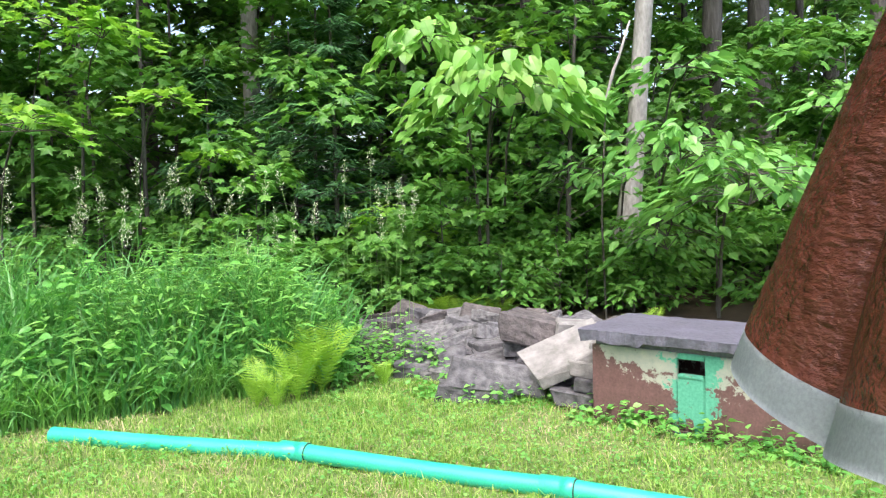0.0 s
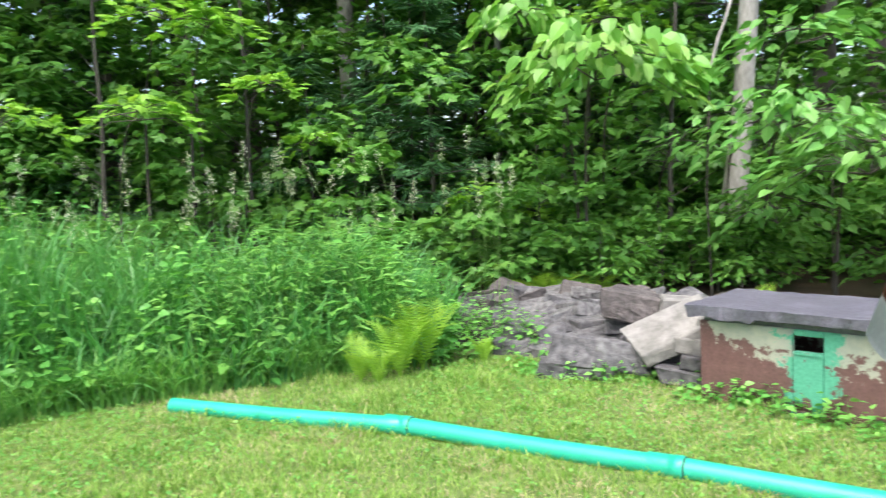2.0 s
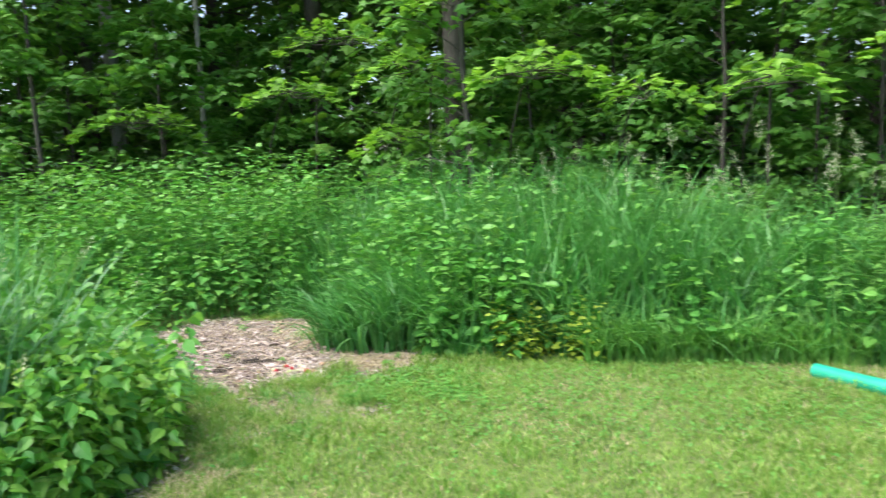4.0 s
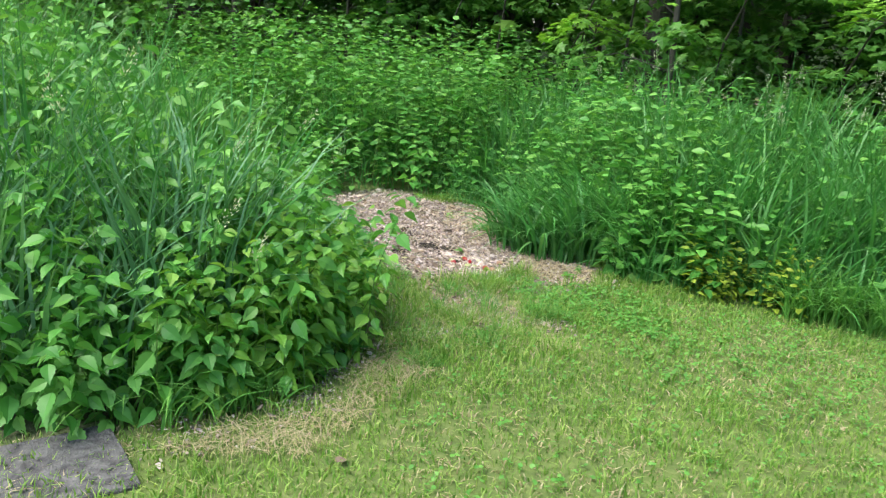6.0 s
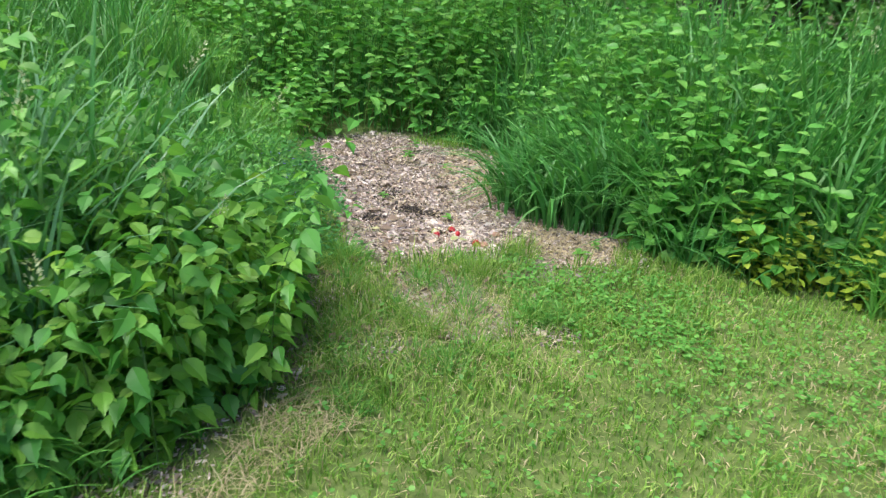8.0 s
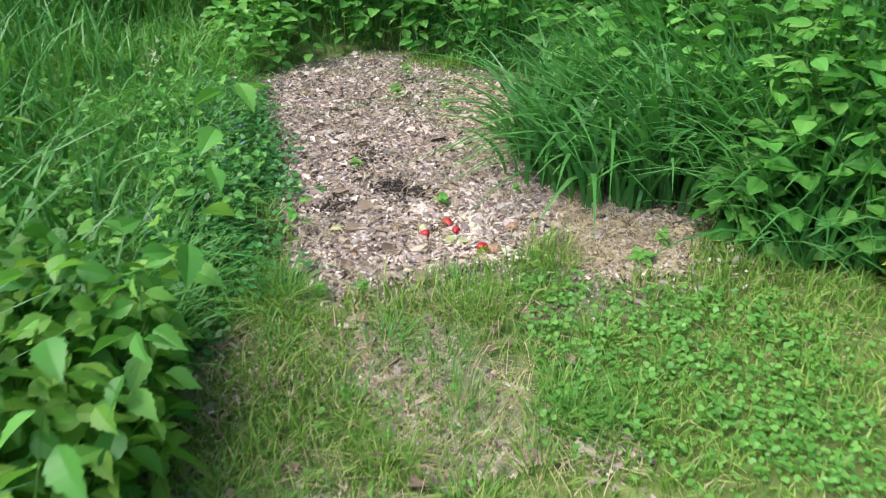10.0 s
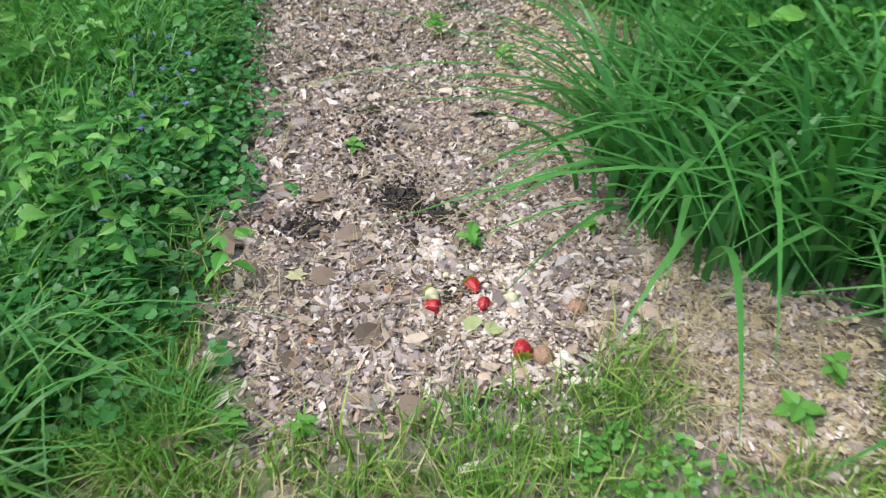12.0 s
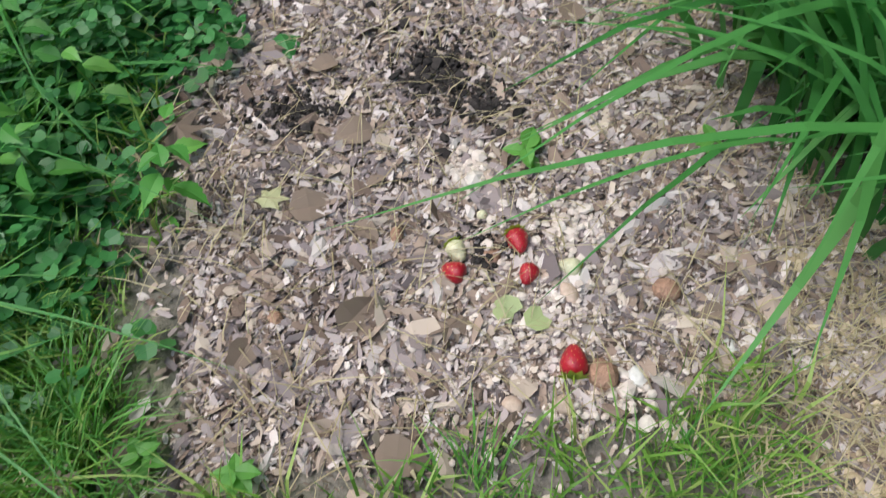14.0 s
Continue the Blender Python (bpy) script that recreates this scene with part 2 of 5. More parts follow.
def strip(widths, ts, fold=0.0, sag=0.0):
    """A leaf blade: edge, midrib, edge at each station, folded along the rib and sagging to its tip."""
    v, f = [], []
    for w, t in zip(widths, ts):
        z = -sag * t * t
        v += [(-w, t, z + fold * w), (0, t, z), (w, t, z + fold * w)]
    for i in range(len(ts) - 1):
        a = 3 * i
        for k in (0, 1):
            f += [(a + k, a + k + 1, a + k + 4), (a + k, a + k + 4, a + k + 3)]
    return np.array(v), np.array(f)


LEAF = strip([0.01, 0.27, 0.33, 0.2, 0.004], [0, 0.22, 0.45, 0.75, 1], 0.25, 0.18)
LEAF_ROUND = strip([0.05, 0.36, 0.42, 0.27, 0.004], [0, 0.15, 0.4, 0.75, 1], 0.22, 0.22)
TOOTHED = strip([0.02, 0.17, 0.2, 0.30, 0.27, 0.32, 0.26, 0.25, 0.17, 0.15, 0.07, 0.004], [0, 0.12, 0.15, 0.3, 0.33, 0.46, 0.5, 0.62, 0.66, 0.76, 0.84, 1], 0.3, 0.3)
LEAF_SMALL = (np.array([(0, 0, 0), (-0.28, 0.42, 0.05), (0, 0.45, 0), (0.28, 0.42, 0.05), (0, 1, -0.12)]), np.array([(0, 2, 1), (0, 3, 2), (1, 2, 4), (2, 3, 4)]))
LANCE = (np.array([(0, 0, 0), (-0.09, 0.35, 0.02), (0, 0.4, 0), (0.09, 0.35, 0.02), (0, 1, -0.2)]), np.array([(0, 2, 1), (0, 3, 2), (1, 2, 4), (2, 3, 4)]))
_a = [(0, 0), (-0.18, 0.10), (-0.50, 0.16), (-0.30, 0.36), (-0.56, 0.66), (-0.22, 0.62), (0, 1.0), (0.22, 0.62), (0.56, 0.66), (0.30, 0.36), (0.50, 0.16), (0.18, 0.10)]
MAPLE = (np.array([(0, 0.35, 0.05)] + [(x, y, -0.12 * abs(x) - 0.1 * y * y) for x, y in _a]), np.array([(0, 1 + (i + 1) % 12, 1 + i) for i in range(12)]))
_b = [(0, 0.12), (-0.35, 0.0), (-0.52, 0.3), (-0.4, 0.72), (0, 0.9), (0.4, 0.72), (0.52, 0.3), (0.35, 0.0)]
ROUND = (np.array([(0, 0.4, 0)] + [(x, y, 0.08 * abs(x)) for x, y in _b]), np.array([(0, 1 + (i + 1) % 8, 1 + i) for i in range(8)]))


def blades(pos, height, width, az, bend, seg=4):
    """Grass blades: tapered strips that rise and arch over."""
    n = len(pos)
    out = np.stack([np.cos(az), np.sin(az), np.zeros(n)], 1)
    side_az = az + np.pi / 2 + rng.normal(0, 0.7, n)
    side = np.stack([np.cos(side_az), np.sin(side_az), np.zeros(n)], 1)
    rows = []
    for k in range(seg + 1):
        t = k / seg
        c = pos + out * (height * bend * t ** 2)[:, None]
        c[:, 2] += height * (t - 0.42 * np.clip(bend, 0, 1.6) * t ** 3)
        w = width * (1 - t ** 2.2) * (0.7 + 0.6 * min(t * 3, 1) * 0.5)
        rows += [c - side * w[:, None], c + side * w[:, None]] if k < seg else [c]
    v = np.stack(rows, 1)
    m = v.shape[1]
    f = []
    for k in range(seg - 1):
        a = 2 * k
        f += [(a, a + 1, a + 3), (a, a + 3, a + 2)]
    f.append((m - 3, m - 2, m - 1))
    f = np.array(f)[None] + (np.arange(n) * m)[:, None, None]
    return v, f


def tube(path, radii, n=7):
    """A tapered round limb along a line of points."""
    p, r = np.array(path, float), np.array(radii, float)
    d = norm(np.gradient(p, axis=0))
    ref = np.where(np.abs(d[:, 2:3]) > 0.9, [[1.0, 0, 0]], [[0, 0, 1.0]])
    a = norm(np.cross(d, ref))
    b = np.cross(d, a)
    th = np.linspace(0, 2 * np.pi, n, endpoint=False)
    v = p[:, None] + r[:, None, None] * (np.cos(th)[None, :, None] * a[:, None] + np.sin(th)[None, :, None] * b[:, None])
    f = []
    for i in range(len(p) - 1):
        for k in range(n):
            q = (k + 1) % n
            f += [(i * n + k, i * n + q, (i + 1) * n + q), (i * n + k, (i + 1) * n + q, (i + 1) * n + k)]
    top = (len(p) - 1) * n
    f += [(top, top + k, top + k + 1) for k in range(1, n - 1)]
    return v.reshape(-1, 3), np.array(f)


def up_jitter(n, spread):
    return norm(np.column_stack([rng.normal(0, spread, n), rng.normal(0, spread, n), np.ones(n)]))


# ---- ground ----
def build_ground():
    def axis(a, b, far):
        fine = np.arange(a, b, 0.09)
        step = np.array([0.3, 0.8, 1.6, 3, 6, 12, 25, 50, 100, 200, 400, far])
        return np.concatenate([(a - np.cumsum(step))[::-1], fine, b + np.cumsum(step)])
    xs, ys = axis(-10, 2.5, 900), axis(-1.5, 8.5, 900)
    X, Y = np.meshgrid(xs, ys)
    x, y = X.ravel(), Y.ravel()
    near = np.exp(-np.maximum(0, np.hypot(x + 3, y - 3) - 14) / 6)
    z = ground_z(x, y) * near
    nx, ny = len(xs), len(ys)
    i = (np.arange(ny - 1)[:, None] * nx + np.arange(nx - 1)[None]).ravel()
    f = np.vstack([np.column_stack([i, i + 1, i + nx + 1]), np.column_stack([i, i + nx + 1, i + nx])])
    s = Soup()
    s.add(np.column_stack([x, y, z]), f)
    m, nt, bsdf, out = tree_of("ground_soil")
    n1, n2, n3 = noise_node(nt, 2.2, 5), noise_node(nt, 18, 5), noise_node(nt, 90, 3)
    lawn = mix(nt, 0.5, ramp(nt, n1, [(0.3, (0.07, 0.13, 0.028)), (0.6, (0.13, 0.20, 0.05)), (0.8, (0.30, 0.285, 0.13))]),
               ramp(nt, n2, [(0.3, (0.045, 0.07, 0.017)), (0.55, (0.15, 0.20, 0.05)), (0.8, (0.36, 0.34, 0.17))]))
    dirt = mix(nt, 0.5, ramp(nt, n2, [(0.3, (0.065, 0.055, 0.05)), (0.7, (0.25, 0.215, 0.195))]), ramp(nt, n3, [(0.3, (0.09, 0.078, 0.07)), (0.7, (0.37, 0.325, 0.295))]))
    litter = mix(nt, 0.5, ramp(nt, n1, [(0.3, (0.03, 0.035, 0.015)), (0.7, (0.12, 0.075, 0.045))]), ramp(nt, n3, [(0.3, (0.04, 0.03, 0.02)), (0.7, (0.17, 0.11, 0.07))]))
    col = lawn
    for name, c in (("forest", litter), ("chips", dirt)):
        at = nt.nodes.new("ShaderNodeAttribute")
        at.attribute_name = name
        col = mix(nt, at.outputs["Fac"], col, c)
    nt.links.new(col, bsdf.inputs["Base Color"])
    bsdf.inputs["Roughness"].default_value = 0.95
    bump(nt, bsdf, n2, 0.6, 0.03)
    ob = s.build("ground", m, smooth=True)
    wob = 0.12 * np.sin(5 * x + 3 * y) + 0.08 * np.sin(11 * x - 7 * y)
    chips = np.clip((signed(PATCH, x, y) + 0.3 + wob) / 0.35, 0, 1)
    chips = np.maximum(chips, 0.7 * np.clip((signed(BARE, x, y) + 0.15 + 1.5 * wob) / 0.4, 0, 1))
    chips = np.maximum(chips, 0.85 * np.clip((signed(BUSH, x, y) + 0.1) / 0.3, 0, 1))
    chips = np.maximum(chips, 0.6 * np.clip((signed(BANK, x, y) + 0.05) / 0.3, 0, 1))
    forest = np.clip((forest_side(x, y) + 2.2 + 3 * wob) / 1.2, 0, 1)
    for name, val in (("chips", chips), ("forest", forest)):
        ob.data.attributes.new(name, "FLOAT", "POINT").data.foreach_set("value", val.astype(np.float32))
    tagged(ob, "mown lawn, chip-strewn bare soil and brown forest floor", "ground", kind="structure")


build_ground()


def backdrop():
    """Added ring for far woods all round, beyond fifty metres, coloured dark as their shade."""
    s = Soup()
    n = 180
    th = np.linspace(0, 2 * np.pi, n, endpoint=False)
    top = 6.5 + 2 * np.sin(9 * th) + 1.5 * np.sin(23 * th + 1) + 1.2 * np.sin(57 * th)
    ring = np.column_stack([62 * np.cos(th), 62 * np.sin(th)])
    v = np.vstack([np.column_stack([ring, np.full(n, -0.5)]), np.column_stack([ring, top])])
    i = np.arange(n)
    j = (i + 1) % n
    s.add(v, np.vstack([np.column_stack([i, j, n + j]), np.column_stack([i, n + j, n + i])]))
    # near-black greens put the shade of the wood's interior into the colour
    m = plain_material("far_woods_shade", [(0.3, (0.008, 0.02, 0.008)), (0.5, (0.02, 0.045, 0.015)), (0.75, (0.06, 0.11, 0.03))], 0.35, 0.95, 0, 0.2, 0.2, 2.5)
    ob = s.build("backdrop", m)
    tagged(ob, "added dark green ring all round, coloured as the wood's shaded depth", "backdrop", kind="structure")


backdrop()


# ---- forest ----
EYE0 = (-0.09, 0.58)


def bearing(deg, d, origin=EYE0):
    """A place d metres from the starting point, at so many degrees to the left of the y axis."""
    a = radians(deg)
    return origin[0] - d * math.sin(a), origin[1] + d * math.cos(a)


def leaf_cloud(soup, tpl, centre, radii, n, size, droop=0.35, spread=0.45, az=None):
    """A flattened spray of leaves round a twig end."""
    c = np.array(centre)
    q = rng.normal(0, 0.45, (n, 3)) * np.array(radii)
    pos = c + q
    a = np.arctan2(q[:, 1], q[:, 0]) + rng.normal(0, 0.8, n)
    along = np.column_stack([np.cos(a), np.sin(a), -droop + rng.normal(0, 0.3, n)])
    v, f = place_all(tpl[0], tpl[1], pos, along, up_jitter(n, spread), size * rng.uniform(0.6, 1.25, n))
    soup.add(v, f)


def tree(base, height, radius, lean=(0, 0), crown=(0.3, 1.0), sprays=14, reach=1.4, per=40, size=0.11, tpl=MAPLE,
         leaf=None, bark=None, droop=0.35, flat=0.25, label="", category="tree", group="woodland trees", name="tree", toward=None):
    """A tapered trunk with limbs and leaf sprays."""
    x, y = base
    z0 = float(ground_z(x, y))
    root = new(name)
    root.location = (x, y, z0)
    k = np.linspace(0, 1, 9)
    wig = rng.normal(0, 0.012, (9, 2)) * height * k[:, None] * 0.5
    path = np.column_stack([lean[0] * k * height + wig[:, 0], lean[1] * k * height + wig[:, 1], height * k - 0.05])
    wood, crown_soup, limbs = Soup(), Soup(), Soup()
    limbs_apart = name == "sapling"
    flare = 1 + 0.5 * np.exp(-k * height / 0.25)
    wood.add(*tube(path, radius * (1 - 0.8 * k) * flare, 9))
    for i in range(sprays):
        t = crown[0] + (crown[1] - crown[0]) * (i + rng.random()) / sprays
        start = np.array([np.interp(t, k, path[:, c]) for c in range(3)])
        a = rng.uniform(0, 2 * np.pi) if toward is None else toward + rng.normal(0, 0.9)
        L = reach * rng.uniform(0.5, 1.1) * (1.15 - 0.6 * t)
        rise = rng.uniform(0.0, 0.5)
        end = start + L * np.array([np.cos(a), np.sin(a), rise])
        mid = (start + end) / 2 + np.array([0, 0, 0.12 * L])
        lr = max(0.006, radius * 0.28 * (1 - 0.6 * t))
        limb = Soup() if limbs_apart else limbs
        limb.add(*tube([start, mid, end], [lr, lr * 0.6, lr * 0.25], 5))
        if limbs_apart:
            limb.build("limb", bark or M_BARK, root, True)
        leaf_cloud(crown_soup, tpl, end - 0.15 * (end - start), (L * 0.55, L * 0.55, L * flat), per, size, droop)
        leaf_cloud(crown_soup, tpl, mid, (L * 0.45, L * 0.45, L * flat), per // 2, size, droop)
    t_ob = wood.build("trunk", bark or M_BARK, root, True)
    if sprays and not limbs_apart:
        tagged(limbs.build("branchwork", bark or M_BARK, root, True), kind="stuff")
    if sprays:
        crown_soup.build("crown", leaf or M_MAPLE, root)
    tagged(root, label, category, group)
    return root


def conifer(base, height, radius, reach=1.3, whorls=14, low=0.12, label="dark feathery conifer sapling among the woodland trees"):
    """A conifer: whorls of limbs with hanging needle sprays."""
    x, y = base
    root = new("conifer")
    root.location = (x, y, float(ground_z(x, y)))
    wood, needles, limbs = Soup(), Soup(), Soup()
    wood.add(*tube([(0, 0, -0.05), (0.02, 0, height * 0.5), (0, 0.03, height)], [radius, radius * 0.6, 0.01], 8))
    for i in range(whorls):
        t = low + (1 - low) * i / whorls
        for j in range(5):
            a = rng.uniform(0, 2 * np.pi)
            L = reach * (1.05 - t) * rng.uniform(0.6, 1.1)
            s0 = np.array([0, 0, t * height])
            end = s0 + L * np.array([np.cos(a), np.sin(a), rng.uniform(-0.15, 0.25)])
            limbs.add(*tube([s0, end], [0.012, 0.003], 4))
            n = 85
            u = rng.uniform(0.15, 1, n)
            side = np.array([-np.sin(a), np.cos(a), 0])
            pos = s0 + (end - s0) * u[:, None] + side * rng.normal(0, 0.16, (n, 1)) * L * (1.1 - u[:, None]) + rng.normal(0, 0.03, (n, 3))
            al = (end - s0)[None] / L + side * rng.normal(0, 0.9, (n, 1)) + np.array([0, 0, -0.25])
            needles.add(*place_all(LANCE[0], LANCE[1], pos, al, up_jitter(n, 0.5), rng.uniform(0.09, 0.17, n)))
    wood.build("trunk", M_BARK, root, True)
    tagged(limbs.build("branchwork", M_BARK, root, True), kind="stuff")
    needles.build("crown", M_NEEDLE, root)
    return tagged(root, label, "conifer", "woodland trees")


# big trunks that stand out
for deg, d, r, lx, ly, pale in ((28.2, 13, 0.13, 0.0, 0, 0), (21.3, 10.2, 0.125, 0.01, 0, 1), (-5.6, 8.6, 0.12, 0.10, 0, 1), (-12.0, 10.5, 0.15, 0.0, 0, 0),
                                (-15.2, 11.5, 0.18, 0.004, 0, 0), (-17.5, 14, 0.08, 0, 0, 0), (-19.5, 13, 0.14, 0, 0, 0), (-22, 12, 0.12, 0.01, 0, 0),
                                (-4.3, 14, 0.22, 0, 0, 0), (10.6, 9.2, 0.05, 0.03, 0, 1), (0.5, 16, 0.2, 0, 0, 0), (-10.4, 15, 0.08, 0, 0, 0),
                                (80.5, 15.5, 0.16, 0, 0, 1), (57.5, 10.2, 0.17, 0, 0, 0), (75.5, 12.5, 0.045, 0.0, 0.02, 1), (67, 13.5, 0.2, 0, 0, 0),
                                (38, 12, 0.14, 0, 0, 0), (48, 13, 0.12, 0, 0, 0), (33, 16, 0.2, 0, 0, 0), (15, 15, 0.16, 0, 0, 0), (88, 14, 0.14, 0, 0, 0)):
    tree(bearing(deg, d), 15 + rng.uniform(-2, 2), r, (lx, ly), (0.42, 1.0), 26, 3.4, 60, 0.28, MAPLE, M_CANOPY, M_BARK_PALE if pale else M_BARK, 0.4, 0.3,
         "tall %s woodland tree with a high leafy crown" % ("grey pale-barked" if pale else "dark-barked"), group="tall woodland trees")
# filling trees deeper in the wood
for i in range(58):
    deg, d = (-42 + 95 * (i + rng.random()) / 30, rng.uniform(15, 26)) if i < 30 else (50 + 58 * (i - 30 + rng.random()) / 28, rng.uniform(14.5, 25))
    thin = deg < -8
    tree(bearing(deg, d + (2 if thin else 0)), rng.uniform(11, 17), rng.uniform(0.09, 0.2), (0, 0), (0.16 if thin else 0.12, 1.0), 22 if thin else 26, 3.0, 58 if thin else 62, 0.27, MAPLE, M_CANOPY, M_BARK, 0.4, 0.3,
         "dark-barked tree deep in the shaded wood", group="tall woodland trees")
# saplings along the edge
for i in range(64):
    deg = -36 + 140 * (i + rng.random()) / 64
    lo = 7.8 if deg < 30 else 8.8 if deg < 58 else 12.0
    d = lo + rng.uniform(0, 4.0) + (0.8 if -12 < deg < 8 else 0)
    tree(bearing(deg, d + (1.2 if deg < -8 else 0)), rng.uniform(3.0, 6.5) * (0.72 if deg < -8 else 1), rng.uniform(0.02, 0.045), (rng.normal(0, 0.05), rng.normal(0, 0.05)), (0.1, 1.0), 18, 1.3, 58, 0.135, MAPLE,
         M_MAPLE, M_BARK, 0.35, 0.2, "slender green maple sapling at the shaded wood's edge", "sapling", "edge saplings", "sapling")
# low undergrowth in the shade
for i in range(120):
    deg = -36 + 140 * (i + rng.random()) / 120
    d = (7.0 if deg < 35 else 7.9 if deg < 58 else 11.8) + rng.uniform(0.2, 5.0) + (0.6 if -8 < deg < 8 else 0)
    tree(bearing(deg, d), rng.uniform(0.7, 1.7), 0.012, (0, 0), (0.15, 1.0), 9, 0.8, 46, 0.11, MAPLE if i % 2 else LEAF_SMALL,
         M_MAPLE, M_BARK, 0.3, 0.2, "low leafy seedling in the undergrowth", "shrub", "undergrowth shrubs", "shrub")
for i in range(22):
    deg = -9 + 20 * (i + rng.random()) / 22
    tree(bearing(deg, rng.uniform(7.2, 9.0)), rng.uniform(0.5, 1.0), 0.010, (0, 0), (0.15, 1.0), 9, 0.7, 44, 0.095, LEAF_SMALL if i % 3 else MAPLE,
         M_MAPLE, M_BARK, 0.3, 0.2, "low leafy seedling behind the stone wall", "shrub", "undergrowth shrubs", "shrub")
for deg, d, h in ((15.5, 8.6, 4.2), (12.0, 9.4, 5.0), (18.5, 9.0, 3.2), (8.0, 9.6, 3.0), (24.5, 9.4, 3.0), (2.0, 10.0, 3.5), (40, 10.5, 4)):
    conifer(bearing(deg, d), h, 0.035)


def spray_tree(deg, d, z, wide, deep, n, tpl, size, leaf, label, layers=2, droop=0.3, stem_deg=None, stem_d=None, thick=0.12, bark=None):
    """A sapling whose one broad bough reaches forward."""
    sx, sy = bearing(stem_deg if stem_deg is not None else deg + 2, stem_d or d + 1.2)
    cx, cy = bearing(deg, d)
    root = new("sapling")
    root.location = (sx, sy, float(ground_z(sx, sy)))
    wood, crown_soup, twigs = Soup(), Soup(), Soup()
    tip = np.array([cx - sx, cy - sy, z])
    fork = np.array([0.25 * tip[0], 0.25 * tip[1], z * 0.75])
    wood.add(*tube([(0, 0, -0.05), fork * [0.4, 0.4, 0.6], fork, (fork + tip) / 2 + [0, 0, 0.15], tip], [0.022, 0.018, 0.014, 0.009, 0.003], 6))
    a = radians(deg)
    across, fwd = np.array([math.cos(a), math.sin(a), 0]), np.array([-math.sin(a), math.cos(a), 0])
    for j in range(layers):
        m = n // layers
        u, w = rng.uniform(-1, 1, m), rng.uniform(-1, 1, m)
        keep = u * u + w * w < 1.1
        u, w = u[keep], w[keep]
        pos = tip + across * (u * wide / 2)[:, None] + fwd * (w * deep / 2)[:, None]
        pos[:, 2] += 0.1 * wide * (1 - u * u) - 0.16 * wide * np.abs(u) ** 2 - j * thick + rng.normal(0, 0.03, len(u))
        out = across * np.sign(u)[:, None] * (0.3 + np.abs(u[:, None])) - fwd * 0.5
        out = out + rng.normal(0, 0.45, out.shape)
        out[:, 2] = -droop + rng.normal(0, 0.25, len(u))
        crown_soup.add(*place_all(tpl[0], tpl[1], pos, out, up_jitter(len(u), 0.35), size * rng.uniform(0.7, 1.2, len(u))))
        for q in pos[::9]:
            twigs.add(*tube([tip + [0, 0, -j * thick], (tip + q) / 2 + [0, 0, 0.02], q], [0.006, 0.004, 0.002], 4))
    wood.build("trunk", bark or M_BARK, root, True)
    crown_soup.build("crown", leaf, root)
    tagged(twigs.build("twig_work", bark or M_BARK, root, True), kind="stuff")
    return tagged(root, label, "sapling", "edge saplings")


def dead_limbed_spruce(deg, d, height, label):
    """An old conifer trunk with bare level limbs."""
    x, y = bearing(deg, d)
    root = new("dead_spruce")
    root.location = (x, y, float(ground_z(x, y)))
    s = Soup()
    s.add(*tube([(0, 0, -0.05), (0.03, 0, height / 2), (0, 0, height)], [0.14, 0.11, 0.03], 9))
    s.build("trunk", M_BARK, root, True)
    for i in range(26):
        z, a = 2.4 + i * 0.16, i * 2.4 + rng.normal(0, 0.4)
        L = rng.uniform(0.9, 1.9)
        p0 = np.array([0, 0, z])
        o = np.array([math.cos(a), math.sin(a), 0.0])
        p1, p2 = p0 + o * L * 0.5 + [0, 0, 0.06], p0 + o * L + [rng.normal(0, 0.1), rng.normal(0, 0.1), -0.12]
        b = Soup()
        b.add(*tube([p0, p1, p2], [0.024, 0.016, 0.005], 5))
        b.build("limb", M_BARK, root, True)
    tagged(root, label, "tree", "tall woodland trees")


dead_limbed_spruce(0.8, 10.5, 9.0, "old spruce with bare dead level limbs")
dead_limbed_spruce(-3.2, 12.0, 9.0, "old spruce with bare dead level limbs")


def snag():
    x, y = bearing(-4.6, 7.3)
    ob = new("dead_sapling")
    ob.location = (x, y, float(ground_z(x, y)))
    s = Soup()
    s.add(*tube([(0, 0, -0.05), (-0.03, 0.02, 1.0), (0.02, 0, 2.12)], [0.011, 0.010, 0.009], 7))
    s.build("stem", M_BARK, ob, True)
    s = Soup()
    s.add(*tube([(0.02, 0, 2.1), (0.1, 0, 2.38), (0.15, 0, 2.5), (0.25, 0, 2.82)], [0.012, 0.017, 0.014, 0.009], 7))
    s.build("broken_top", M_BARK_PALE, ob, True)
    tagged(ob, "pale broken dead branch standing among the leaves", "branch")


snag()
B = "young basswood bough with large drooping heart-shaped leaves"
spray_tree(8.5, 6.6, 2.62, 0.95, 0.7, 120, LEAF_ROUND, 0.15, M_BASSWOOD, B, 2, 0.75, 4.5, 8.0)
spray_tree(3.2, 6.2, 2.20, 1.55, 0.8, 290, LEAF_ROUND, 0.15, M_BASSWOOD, B, 3, 0.75, 4.2, 7.9)
spray_tree(1.0, 7.4, 2.35, 1.5, 1.0, 150, LEAF_ROUND, 0.16, M_HAZEL, B, 3, 0.6)
H = "hazel sapling with layered pointed green leaves"
spray_tree(-10.2, 6.9, 2.30, 1.15, 0.7, 110, LEAF, 0.14, M_HAZEL, H, 2, 0.4)
spray_tree(-10.0, 6.7, 1.62, 1.5, 0.8, 190, LEAF, 0.15, M_HAZEL, H, 3, 0.4)
spray_tree(-14.5, 6.5, 1.35, 1.6, 0.9, 220, LEAF, 0.15, M_HAZEL, H, 3, 0.45)
